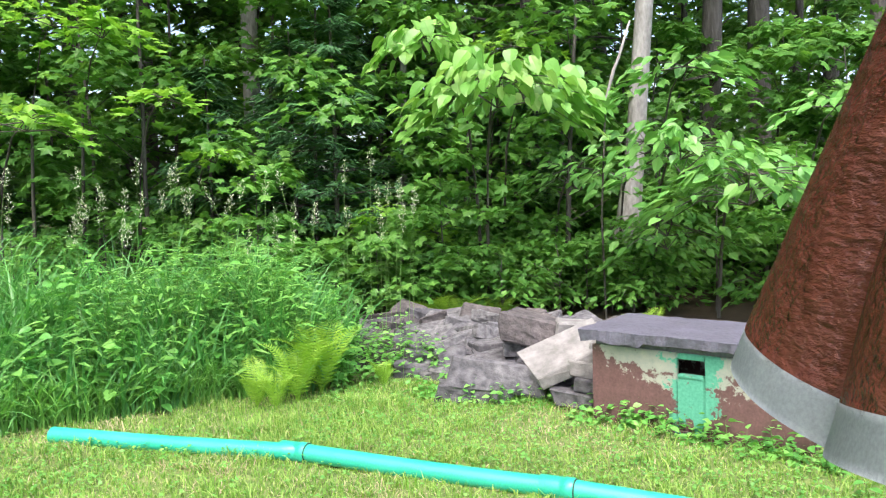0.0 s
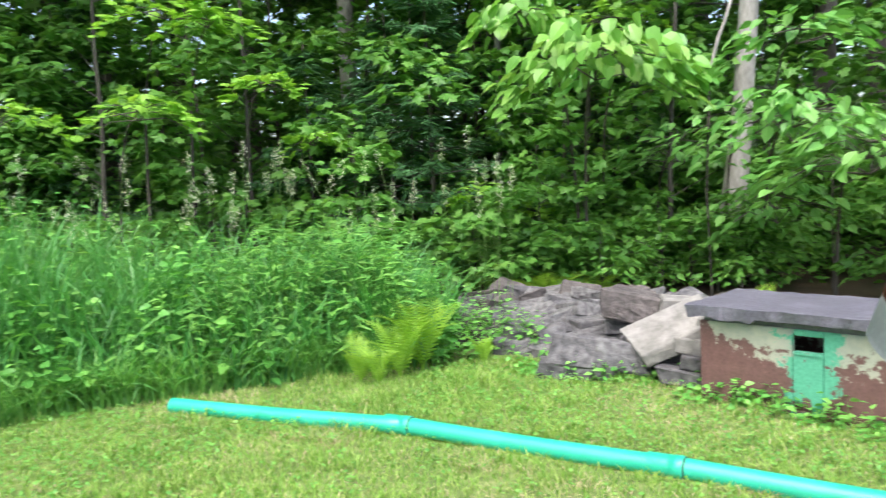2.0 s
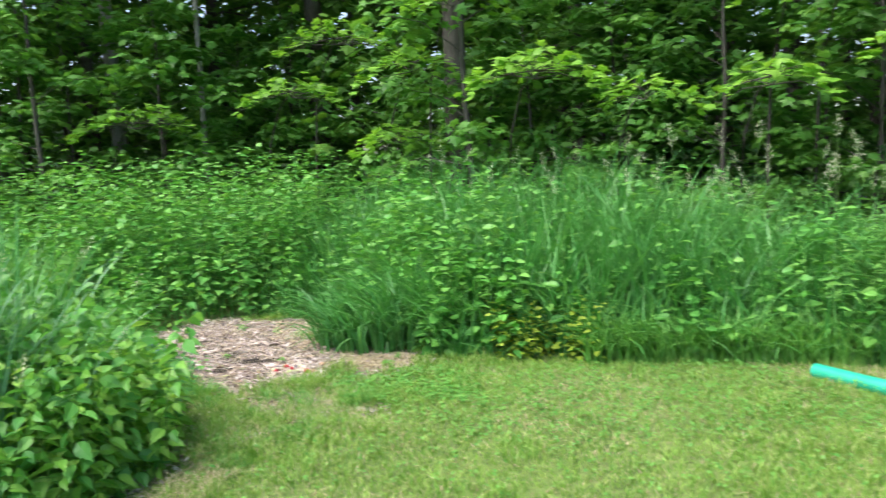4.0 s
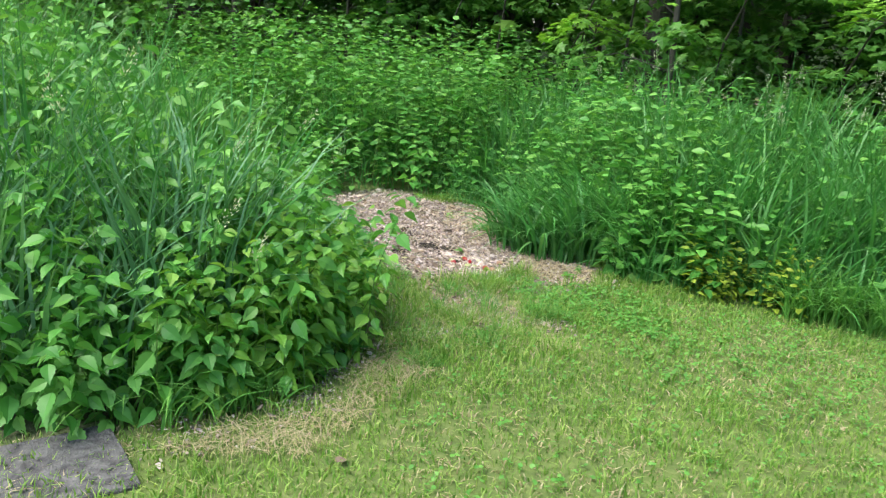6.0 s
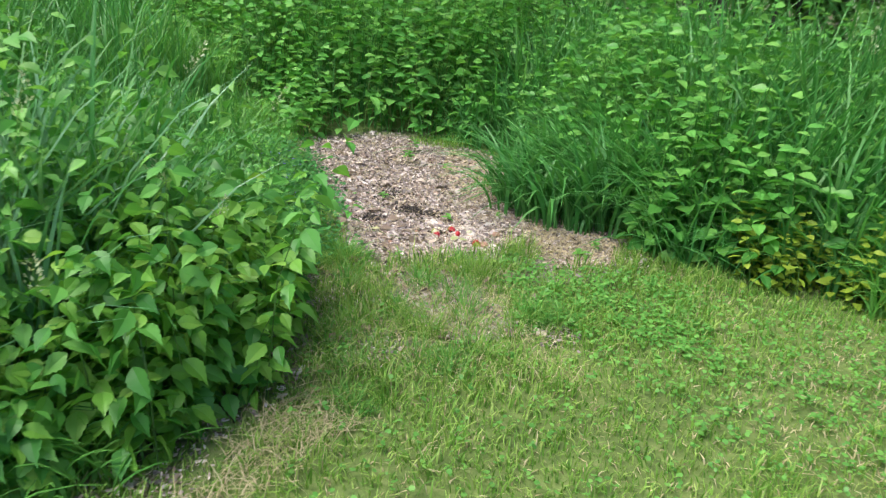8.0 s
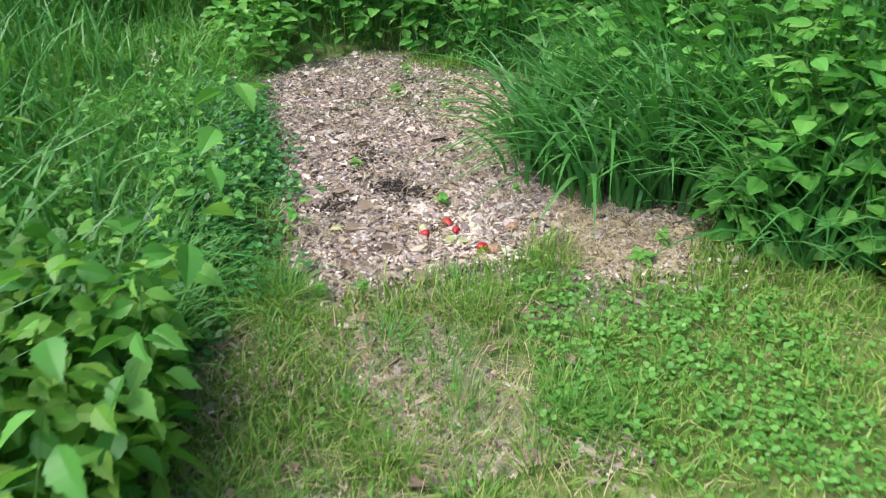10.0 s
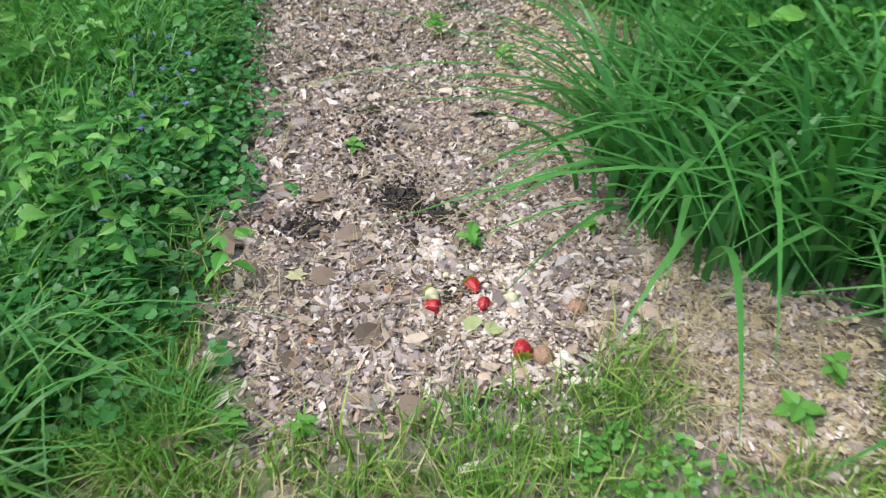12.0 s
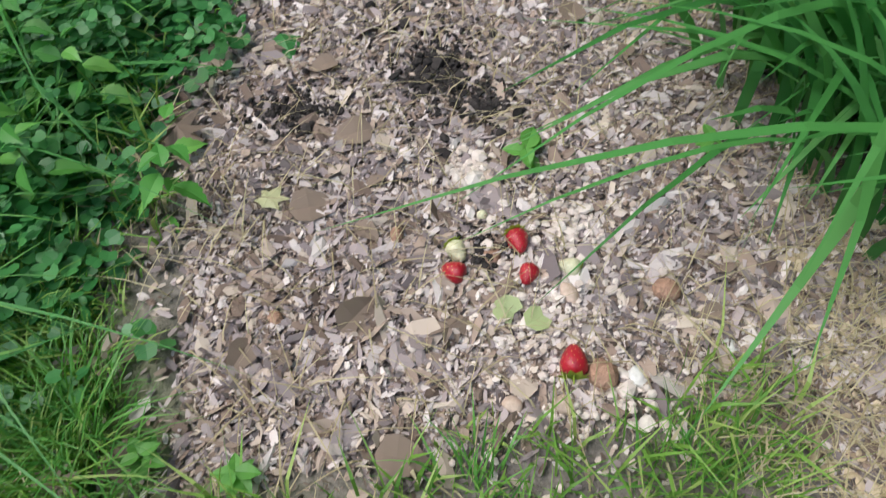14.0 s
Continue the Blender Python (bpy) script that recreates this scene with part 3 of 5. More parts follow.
spray_tree(-7.5, 7.2, 1.7, 1.2, 0.8, 150, LEAF, 0.13, M_HAZEL, H, 3, 0.4)
spray_tree(-9.0, 7.2, 0.95, 1.3, 0.8, 150, LEAF, 0.12, M_HAZEL, H, 3, 0.4)
spray_tree(-20.0, 7.6, 1.95, 1.0, 0.6, 60, LEAF, 0.14, M_HAZEL, H, 1, 0.3)
spray_tree(-2.8, 7.9, 1.5, 1.4, 0.8, 150, LEAF_SMALL, 0.13, M_HAZEL, H, 3, 0.4)
S = "maple sapling with a flat yellow-green leafy bough"
for deg, d, z, w, n in ((27.5, 7.6, 2.25, 0.85, 90), (31, 7.8, 2.9, 1.0, 110), (24, 8.3, 1.75, 0.7, 60), (36, 7.5, 2.0, 1.1, 110), (34, 7.9, 3.0, 1.2, 120),
                        (52.5, 7.6, 2.25, 1.55, 190), (69.5, 10.4, 2.5, 1.4, 150), (80.0, 11.5, 2.25, 1.9, 190), (62, 9.6, 1.8, 1.2, 120), (44.5, 7.8, 2.0, 1.1, 110),
                        (61, 9.0, 2.6, 1.3, 110), (66, 10.5, 3.2, 1.8, 150), (58, 8.5, 3.2, 1.4, 110), (12, 8.0, 1.1, 0.7, 60), (8, 8.2, 0.85, 0.6, 50), (2, 8.6, 2.9, 1.3, 90)):
    spray_tree(deg, d, z, w, w * 0.6, n, MAPLE, 0.125, M_MAPLE_BRIGHT, S, 2, 0.15, thick=0.08)


# ---- lawn ----
def build_lawn():
    n = 430000
    p = np.column_stack([rng.uniform(-7.5, 3.2, n), rng.uniform(-0.8, 6.4, n)])
    d_eye = np.minimum(edge_distance([(-0.6, 0.2), (-1.2, 0.4), (-3.5, 1.6), (-5.0, 2.1)], p[:, 0], p[:, 1], False), 6)
    lum = 0.5 + 0.5 * np.sin(2.1 * p[:, 0] + 1.3 * np.sin(1.7 * p[:, 1])) * np.cos(1.9 * p[:, 1] + 0.6)
    keep = ~inside(BUSH, p[:, 0], p[:, 1]) & (signed(BANK, p[:, 0], p[:, 1]) < 0.2) & (forest_side(p[:, 0], p[:, 1]) < -2.0)
    patch = signed(PATCH, p[:, 0], p[:, 1])
    bare = signed(BARE, p[:, 0], p[:, 1])
    rag = 0.10 * np.sin(9 * p[:, 0] + 4 * p[:, 1]) + 0.08 * np.sin(17 * p[:, 1] - 6 * p[:, 0])
    keep &= (patch < -0.04 + 0.5 * rag) & ((bare < rag) | (rng.random(n) < 0.16))
    keep &= rng.random(n) < 0.55 + 0.45 * lum
    p, lum, patch = p[keep], lum[keep], patch[keep]
    m = len(p)
    dry = rng.random(m) < 0.10 + 0.3 * (lum < 0.25)
    clump = np.sin(6.3 * p[:, 0] + 2 * np.sin(5 * p[:, 1])) * np.sin(7.1 * p[:, 1] + 1.1)
    tall = 1 + 1.3 * np.exp(-np.abs(patch) / 0.3) * (clump > 0) + 0.5 * (lum > 0.8) + 0.8 * (clump > 0.6)
    h = rng.uniform(0.025, 0.06, m) * tall
    for sel, name, mat, lab in ((~dry, "lawn_grass", M_LAWN, "short mown green lawn grass"), (dry, "dry_grass", M_STRAW, "straw-coloured dead grass among the lawn")):
        s = Soup()
        q = on_ground(p[sel], -0.004)
        k = len(q)
        b = rng.uniform(0.3, 1.5, k) if name == "dry_grass" else rng.uniform(0.15, 1.0, k)
        s.add(*blades(q, h[sel] * (0.7 if name == "dry_grass" else 1), rng.uniform(0.0016, 0.0042, k), rng.uniform(0, 6.28, k), b, 2))
        tagged(s.build(name, mat), lab, "grass", kind="stuff")
    # the same lawn further out, more thinly
    w = np.column_stack([rng.uniform(-6, 9, 90000), rng.uniform(-8, 5.5, 90000)])
    w = w[~((w[:, 0] > -7.5) & (w[:, 0] < 3.2) & (w[:, 1] > -0.8)) & ~inside(BUSH, w[:, 0], w[:, 1]) & (forest_side(w[:, 0], w[:, 1]) < -2.0)]
    s = Soup()
    s.add(*blades(on_ground(w, -0.004), rng.uniform(0.03, 0.07, len(w)), rng.uniform(0.004, 0.008, len(w)), rng.uniform(0, 6.28, len(w)), rng.uniform(0.2, 1.0, len(w)), 2))
    tagged(s.build("lawn_grass", M_LAWN), "short mown green lawn grass", "grass", kind="stuff")
    # clover and plantain
    s = Soup()
    c = np.vstack([scatter_in([(-3.2, 4.2), (-4.7, 2.6), (-4.4, 2.0), (-3.0, 2.3), (-1.5, 4.5)], 1500), scatter_in([(-1.5, 4.0), (1.4, 3.5), (1.2, 4.6), (0, 5.2), (-1.5, 5.3)], 1500),
                   scatter_in([(-4.8, 1.9), (-4.0, 1.0), (-1, 0.5), (1.5, 3), (-2, 4.2)], 1500), scatter_in([(-4.9, 2.2), (-4.65, 2.5), (-4.4, 2.95), (-3.6, 2.6), (-4.2, 2.0)], 700)])
    c = c[signed(PATCH, c[:, 0], c[:, 1]) < -0.06]
    for k in range(3):
        a = rng.uniform(0, 6.28, len(c))
        al = np.column_stack([np.cos(a), np.sin(a), rng.uniform(-0.1, 0.4, len(c))])
        q = on_ground(c, 0.0) + np.column_stack([rng.normal(0, 0.012, (len(c), 2)), rng.uniform(0.015, 0.055, len(c))])
        s.add(*place_all(ROUND[0], ROUND[1], q, al, up_jitter(len(c), 0.35), rng.uniform(0.008, 0.021, len(c))))
    tagged(s.build("clover", M_FORB), "low clover and plantain leaves in the lawn", "clover", kind="stuff")


build_lawn()


# ---- tall weeds ----
def tall_grass(name, poly, n, hmin, hmax, width, label, mat=None, bend=(0.1, 1.0), ramp_in=0.6, lean=None, edge0=0.45):
    p = scatter_in(poly, n)
    d = edge_distance(poly, p[:, 0], p[:, 1])
    lump = np.sin(3.1 * p[:, 0] + 2.0 * np.sin(2.3 * p[:, 1])) * np.sin(3.7 * p[:, 1] + 1.5 * np.sin(2.9 * p[:, 0]))
    h = rng.uniform(hmin, hmax, n) * np.clip(edge0 + d / ramp_in, 0, 1) * (0.86 + 0.2 * lump) * growth(p[:, 0])
    h = h * hollow(p[:, 0], p[:, 1])
    if hmin >= 0.5:
        h = h * np.clip(0.42 + 0.55 * edge_distance(PATCH, p[:, 0], p[:, 1]), 0, 1)
    az = rng.uniform(0, 6.28, n) if lean is None else lean + rng.normal(0, 1.3, n)
    s = Soup()
    s.add(*blades(on_ground(p, -0.01), h, rng.uniform(0.5, 1.1, n) * width, az, np.minimum(rng.uniform(*bend, n), 0.62 / h), 5))
    return tagged(s.build(name, mat or M_TALL), label, "grass", kind="stuff")


def forbs(name, poly, n, hmin, hmax, tpl, size, per, mat, label, ramp_in=0.5, edge0=0.5, droop=0.2, spread=0.4, stems=True, low=0.15):
    """Leafy stems: leaves in pairs up each stalk, smaller towards the top."""
    p = scatter_in(poly, n) + rng.normal(0, 0.06, (n, 2))
    d = edge_distance(poly, p[:, 0], p[:, 1])
    h = rng.uniform(hmin, hmax, n) * np.clip(edge0 + d / ramp_in, 0, 1) * (growth(p[:, 0]) * hollow(p[:, 0], p[:, 1]) if hmax > 0.6 else 1)
    base = on_ground(p, -0.01)
    lean = rng.normal(0, 0.14, (n, 2))
    s, st = Soup(), Soup()
    t = np.linspace(low, 1, per)[None] + rng.normal(0, 0.02, (n, per))
    pos = base[:, None] + np.stack([lean[:, 0:1] * h[:, None] * t, lean[:, 1:2] * h[:, None] * t, h[:, None] * t], -1)
    a = rng.uniform(0, 6.28, (n, 1)) + np.arange(per)[None] * 2.4 + rng.normal(0, 0.3, (n, per))
    al = np.stack([np.cos(a), np.sin(a), 0.35 * t - droop + rng.normal(0, 0.15, t.shape)], -1).reshape(-1, 3)
    sz = (size * (1.1 - 0.55 * np.abs(t - 0.45)) * rng.uniform(0.75, 1.2, t.shape)).ravel()
    pos = pos.reshape(-1, 3) + al * 0.25 * sz[:, None]
    s.add(*place_all(tpl[0], tpl[1], pos, al, up_jitter(len(pos), spread), sz))
    ob = tagged(s.build(name, mat), label, "weeds", kind="stuff")
    if stems:
        az = np.arctan2(lean[:, 1], lean[:, 0])
        st.add(*blades(base, h, np.full(n, 0.003), az, np.hypot(lean[:, 0], lean[:, 1]), 2))
        tagged(st.build("weed_stalk", M_STALK), "thin green weed stalks", "stalks", kind="stuff")
    return ob


tall_grass("tall_grass", BANK, 11500, 0.6, 1.5, 0.0115, "dense tall green grass on the overgrown bank", ramp_in=0.7, edge0=0.5, bend=(0.1, 1.6))
tall_grass("tall_grass", [(-4.7, 2.98), (-5.06, 3.1), (-5.4, 2.95), (-6.0, 3.1), (-6.4, 3.4), (-6.0, 3.9), (-4.6, 3.8)], 620, 0.45, 0.8, 0.013, "broad arching grass leaning over the bare patch",
           bend=(0.3, 1.3), edge0=0.8, lean=-1.9)
tall_grass("tall_grass", FAR_BANK, 3500, 0.5, 1.35, 0.009, "tall green grass beyond the bare patch")
tall_grass("tall_grass", BUSH, 5200, 0.8, 1.65, 0.011, "tall grass standing in the weedy bed", bend=(0.1, 1.0), ramp_in=0.7, edge0=0.15)
tall_grass("edge_grass", [(-1.6, 5.4), (-2.05, 5.1), (-2.95, 4.45), (-3.9, 3.6), (-4.1, 3.8), (-3.0, 4.9), (-2.0, 5.5)], 3600, 0.22, 0.6, 0.0075,
           "bright grass fringe along the lawn's edge", M_FORB, (0.3, 1.2), edge0=0.9)
forbs("goldenrod", [(-1.5, 5.4), (-1.95, 5.1), (-3.0, 4.6), (-3.2, 5.6), (-2, 6.3)], 110, 0.8, 1.2, LANCE, 0.12, 36, M_FORB, "leafy goldenrod stems in the tall grass", 0.5, 0.6)
forbs("goldenrod", BANK, 170, 0.6, 1.15, LANCE, 0.10, 28, M_FORB, "leafy weeds mixed into the tall grass", 0.8, 0.4)
forbs("broadleaf_weed", BANK, 480, 0.4, 1.15, LEAF, 0.095, 14, M_BUSH, "broad-leaved weeds in the tall grass", 0.8, 0.4)
forbs("broadleaf_weed", [(-4.95, 3.2), (-4.65, 2.98), (-4.3, 3.2), (-4.1, 3.6), (-5.0, 3.7)], 40, 0.4, 0.75, LEAF, 0.095, 13, M_BUSH, "broad-leaved weeds at the edge of the tall grass", 0.2, 0.8)
forbs("yellowed_weed", [(-4.55, 3.3), (-4.35, 3.28), (-3.92, 3.75), (-4.0, 3.95), (-4.45, 3.6)], 55, 0.2, 0.42, LEAF, 0.055, 12, M_YELLOW, "yellowing low weeds at the lawn's edge", 0.2, 0.8)
forbs("bramble", FAR_BANK, 1700, 0.75, 1.35, LEAF, 0.095, 16, M_BRAMBLE, "dense leafy bramble thicket beyond the bare patch", 0.5, 0.5)
forbs("broadleaf_weed", [(-3.42, -0.3), (-3.5, 0.4), (-3.62, 0.66), (-3.9, 0.88), (-4.6, 1.15), (-4.9, 0.5), (-4.2, -0.6)], 230, 0.35, 0.9, TOOTHED, 0.085, 19, M_BUSH,
      "broad toothed leaves crowding the edge of the bed", 0.3, 0.65, droop=0.5, spread=0.7)
forbs("broadleaf_weed", [(-3.5, -0.7), (-3.55, 0.35), (-4.0, 0.75), (-4.6, 0.95), (-5.0, 0.6), (-7.4, 0.5), (-9, -2.2), (-4.3, -2.1)], 760, 0.75, 1.4, TOOTHED, 0.075, 20, M_BUSH, "tall broad-leaved weeds filling the bed", 0.7, 0.25, droop=0.45, spread=0.7)
tall_grass("tall_grass", [(-3.5, -0.1), (-3.65, 0.35), (-4.0, 0.65), (-4.6, 0.6), (-4.6, -0.8), (-3.6, -0.8)], 620, 0.75, 1.35, 0.012, "tall bluish grass rising from the weedy bed", M_BLUE, (0.15, 0.9), edge0=0.8)
tall_grass("edge_grass", [(-3.3, 0.1), (-3.42, 0.5), (-3.6, 0.66), (-3.65, 0.2), (-3.5, -0.2)], 160, 0.2, 0.45, 0.007, "bright grass at the foot of the weeds", M_FORB, (0.4, 1.3), edge0=0.9)
tall_grass("tall_grass", [(-5.1, 2.78), (-5.35, 2.56), (-5.9, 2.58), (-6.1, 2.85), (-5.9, 3.3), (-5.0, 3.25)], 600, 0.3, 0.72, 0.015, "broad grass blades hanging over the chips", bend=(0.2, 1.8), edge0=0.95)
forbs("broadleaf_weed", [(-4.8, 3.2), (-5.6, 3.15), (-7.0, 3.3), (-7.2, 4.4), (-4.8, 4.3)], 240, 0.5, 1.1, LEAF, 0.085, 16, M_BUSH, "leafy weeds among the grass beside the patch", 0.4, 0.5, spread=0.6)
forbs("nettle", [(-3.46, 0.25), (-3.62, 0.64), (-3.95, 0.86), (-4.3, 0.9), (-3.9, 0.1)], 110, 0.3, 0.66, TOOTHED, 0.085, 15, M_NETTLE, "bright yellow-green leafy weeds at the bed's edge", 0.2, 0.8, droop=0.45, spread=0.7)
tall_grass("verge_grass", [(-4.7, 1.15), (-5.3, 1.36), (-6.2, 1.42), (-7.3, 1.5), (-7.5, 0.6), (-5.2, 0.2)], 4200, 0.3, 0.66, 0.006, "soft green grass beside the bare patch", M_FORB, (0.3, 1.5), edge0=0.6)
forbs("nettle", [(-3.68, 0.72), (-3.95, 0.93), (-4.5, 1.15), (-4.6, 0.9), (-4.1, 0.6)], 70, 0.25, 0.55, TOOTHED, 0.075, 14, M_NETTLE, "bright leafy weeds along the bed's edge", 0.2, 0.8, droop=0.4, spread=0.7)
tall_grass("verge_grass", [(-4.5, 1.05), (-5.3, 1.32), (-6.2, 1.4), (-7.3, 1.45), (-7.3, 0.9), (-4.8, 0.6)], 900, 0.35, 0.75, 0.008, "longer arching grass beside the bare patch", M_TALL, (0.5, 1.7), edge0=0.7)
tall_grass("verge_grass", [(-7.15, 1.42), (-7.55, 1.68), (-10, 0.9), (-10, -0.2), (-7.3, 0.4)], 2200, 0.45, 1.0, 0.008, "soft green grass beyond the end of the bed", M_FORB, (0.3, 1.3), edge0=0.7)
IVY = [(-4.75, 1.15), (-5.2, 1.42), (-5.6, 1.46), (-5.85, 1.56), (-6.3, 1.56), (-7.2, 1.55), (-7.3, 1.2), (-6.2, 1.0), (-5.2, 0.95)]
forbs("ground_ivy", IVY, 2300, 0.05, 0.16, ROUND, 0.028, 6, M_IVY, "dark low ground ivy creeping onto the bare patch", 0.2, 0.5, stems=False)
forbs("low_weed", [(-4.7, 1.1), (-5.3, 1.36), (-6.8, 1.45), (-6.8, 0.8), (-5.4, 0.5)], 70, 0.2, 0.45, TOOTHED, 0.055, 10, M_BUSH, "bright low weeds beside the bare patch", 0.3, 0.6)
tall_grass("tuft_grass", IVY, 700, 0.15, 0.5, 0.004, "thin grass among the ground ivy", M_LAWN, (0.3, 1.3))
forbs("low_weed", [(-2.0, 5.2), (-1.2, 5.3), (-0.7, 5.5), (-0.9, 6.2), (-1.8, 6.3)], 90, 0.2, 0.45, LEAF, 0.05, 14, M_FORB, "low leafy weeds beside the stones", 0.3, 0.6)
forbs("low_weed", [(-0.9, 5.2), (0.1, 4.95), (0.2, 4.6), (0.9, 4.15), (1.2, 3.9), (1.25, 4.05), (0.3, 4.8), (0.1, 5.2), (-0.9, 5.35)], 170, 0.05, 0.16, LEAF, 0.05, 7, M_BUSH,
      "low weeds at the foot of the stones and chest", 0.1, 0.8)


def violet_flowers():
    s = Soup()
    p = scatter_in([(-5.2, 1.3), (-5.8, 1.45), (-6.6, 1.5), (-6.6, 1.2), (-5.4, 0.95)], 26)
    for k in range(4):
        a = np.full(26, k * 1.57) + rng.normal(0, 0.2, 26)
        s.add(*place_all(LEAF_SMALL[0], LEAF_SMALL[1], on_ground(p, 0.14), np.column_stack([np.cos(a), np.sin(a), np.full(26, 0.3)]), up_jitter(26, 0.3), np.full(26, 0.014)))
    m = plain_material("violet_petals", [(0.3, (0.12, 0.10, 0.45)), (0.7, (0.22, 0.20, 0.65))], 30, 0.6, 0, 0.1)
    tagged(s.build("violet_flowers", m), "tiny violet-blue flowers in the ground ivy", "flowers", kind="stuff")


violet_flowers()


# ---- grass seed heads ----
def seed_head(x, y, h, lean=0.06, az=0.0, size=0.16, full=1.0):
    """One flowering grass stalk with a loose panicle."""
    root = new("grass_stalk")
    z0 = float(ground_z(x, y))
    root.location = (x, y, z0)
    dx, dy = math.cos(az) * lean, math.sin(az) * lean
    k = np.linspace(0, 1, 6)
    path = np.column_stack([dx * h * k ** 2, dy * h * k ** 2, h * k - 0.02])
    st = Soup()
    st.add(*tube(path, 0.0020 - 0.0011 * k, 4))
    st.build("stem", M_STALK, root, True)
    s = Soup()
    n = int(46 * full)
    t = rng.uniform(0, 1, n)
    d = norm(path[-1:] - path[-2:-1])[0]
    out = rng.normal(0, 1, (n, 3)) * [1, 1, 0.3]
    w = 0.030 * np.sin(np.pi * np.clip(t * 0.85 + 0.1, 0, 1)) * full
    pos = path[-1] - d * size * (1 - t)[:, None] + norm(out) * w[:, None] * rng.uniform(0.2, 1, (n, 1))
    s.add(*place_all(LEAF_SMALL[0], LEAF_SMALL[1], pos, norm(out) * 0.6 + d, norm(rng.normal(0, 1, (n, 3))), np.column_stack([np.full(n, 0.009)] + [rng.uniform(0.010, 0.019, n)] * 2)))
    tagged(s.build("seed_head", M_SEED, root), kind="stuff")
    return tagged(root, "tall grass stalk with a pale feathery seed head", "grass stalk", "flowering grass stalks")


for i in range(24):
    x, y = bearing(rng.uniform(9.5, 34), rng.uniform(5.0, 5.9))
    seed_head(x, y, rng.uniform(1.0, 1.6), rng.uniform(0.02, 0.15), rng.uniform(0, 6.28), rng.uniform(0.14, 0.2), rng.uniform(0.9, 1.3))
_bank = scatter_in([(-1.9, 5.6), (-3.0, 4.9), (-4.2, 4.1), (-5.2, 3.7), (-7.2, 4.0), (-7.0, 5.0), (-5.0, 5.6), (-3.5, 6.2), (-2.0, 6.3)], 42)
for x, y in _bank:
    seed_head(x, y, rng.uniform(1.15, 1.6), rng.uniform(0.02, 0.3), rng.uniform(0, 6.28), rng.uniform(0.12, 0.24), rng.uniform(0.8, 1.5))
for deg, d, z in ((13.2, 6.0, 1.66), (15.2, 5.9, 1.58), (11.0, 5.9, 1.35), (10.0, 6.0, 1.35), (29.8, 5.6, 1.6), (27.2, 5.7, 1.6), (21.0, 5.7, 1.5)):
    x, y = bearing(deg, d)
    seed_head(x, y, z, 0.03, 0.5, 0.18, 1.2)
for x, y, h in ((-3.8, -0.1, 1.25), (-4.1, 0.2, 1.1), (-3.6, 0.1, 0.9), (-4.3, -0.3, 1.35), (-4.8, 0.5, 1.1), (-3.7, 0.35, 0.75), (-5.6, 1.0, 0.8), (-4.4, 0.8, 0.8), (-4.2, 0.75, 0.7)):
    seed_head(x, y, h, 0.5, rng.uniform(-0.6, 0.8), 0.17, 0.9)


# ---- ferns ----
def fern(x, y, size, fronds, mat=None, z=0.0, rise=0.8):
    root = new("fern")
    root.location = (x, y, float(ground_z(x, y)) + z)
    for i in range(fronds):
        a = i * 6.283 / fronds + rng.normal(0, 0.25)
        L = size * rng.uniform(0.75, 1.1)
        n = 22
        t = np.linspace(0.12, 1, n)
        o = np.array([math.cos(a), math.sin(a), 0])
        up = rise * rng.uniform(0.8, 1.15)
        spine = o * (L * (0.9 - 0.45 * rise) * (0.5 * t + 0.5 * t ** 2))[:, None] + np.array([0, 0, 1.0]) * (L * up * (t - 0.42 * t ** 2.5))[:, None]
        d = norm(np.gradient(spine, axis=0))
        side = np.array([-math.sin(a), math.cos(a), 0])
        s = Soup()
        s.add(*tube(np.vstack([[0, 0, 0], spine]), np.linspace(0.004, 0.001, n + 1), 4))
        for sg in (-1, 1):
            w = L * 0.2 * np.sin(np.pi * np.clip(t, 0, 1) ** 0.8 * 0.93 + 0.12)
            al = side * sg + d * 0.35 + [0, 0, -0.12]
            s.add(*place_all(LANCE[0] * [0.65, 1, 1], LANCE[1], spine, al, np.cross(np.broadcast_to(side, d.shape), d) * 1.0 + 0.001, np.maximum(w, 0.01)))
        s.build("frond", mat or M_FERN, root)
    return tagged(root, "yellow-green fern with arching feathery fronds", "fern", "ferns")


for deg, d, size, k in ((19.0, 4.72, 0.66, 8), (17.2, 4.9, 0.74, 8), (20.6, 4.6, 0.44, 6), (8.6, 7.0, 0.62, 10), (7.0, 6.95, 0.7, 10), (5.4, 7.05, 0.6, 9), (3.4, 7.2, 0.5, 8), (-7.5, 6.4, 0.5, 8), (22, 4.7, 0.4, 7), (12.5, 4.95, 0.3, 7)):
    x, y = bearing(deg, d)
    fern(x, y, size, k, rise=1.05 if d < 5.2 else 0.85)


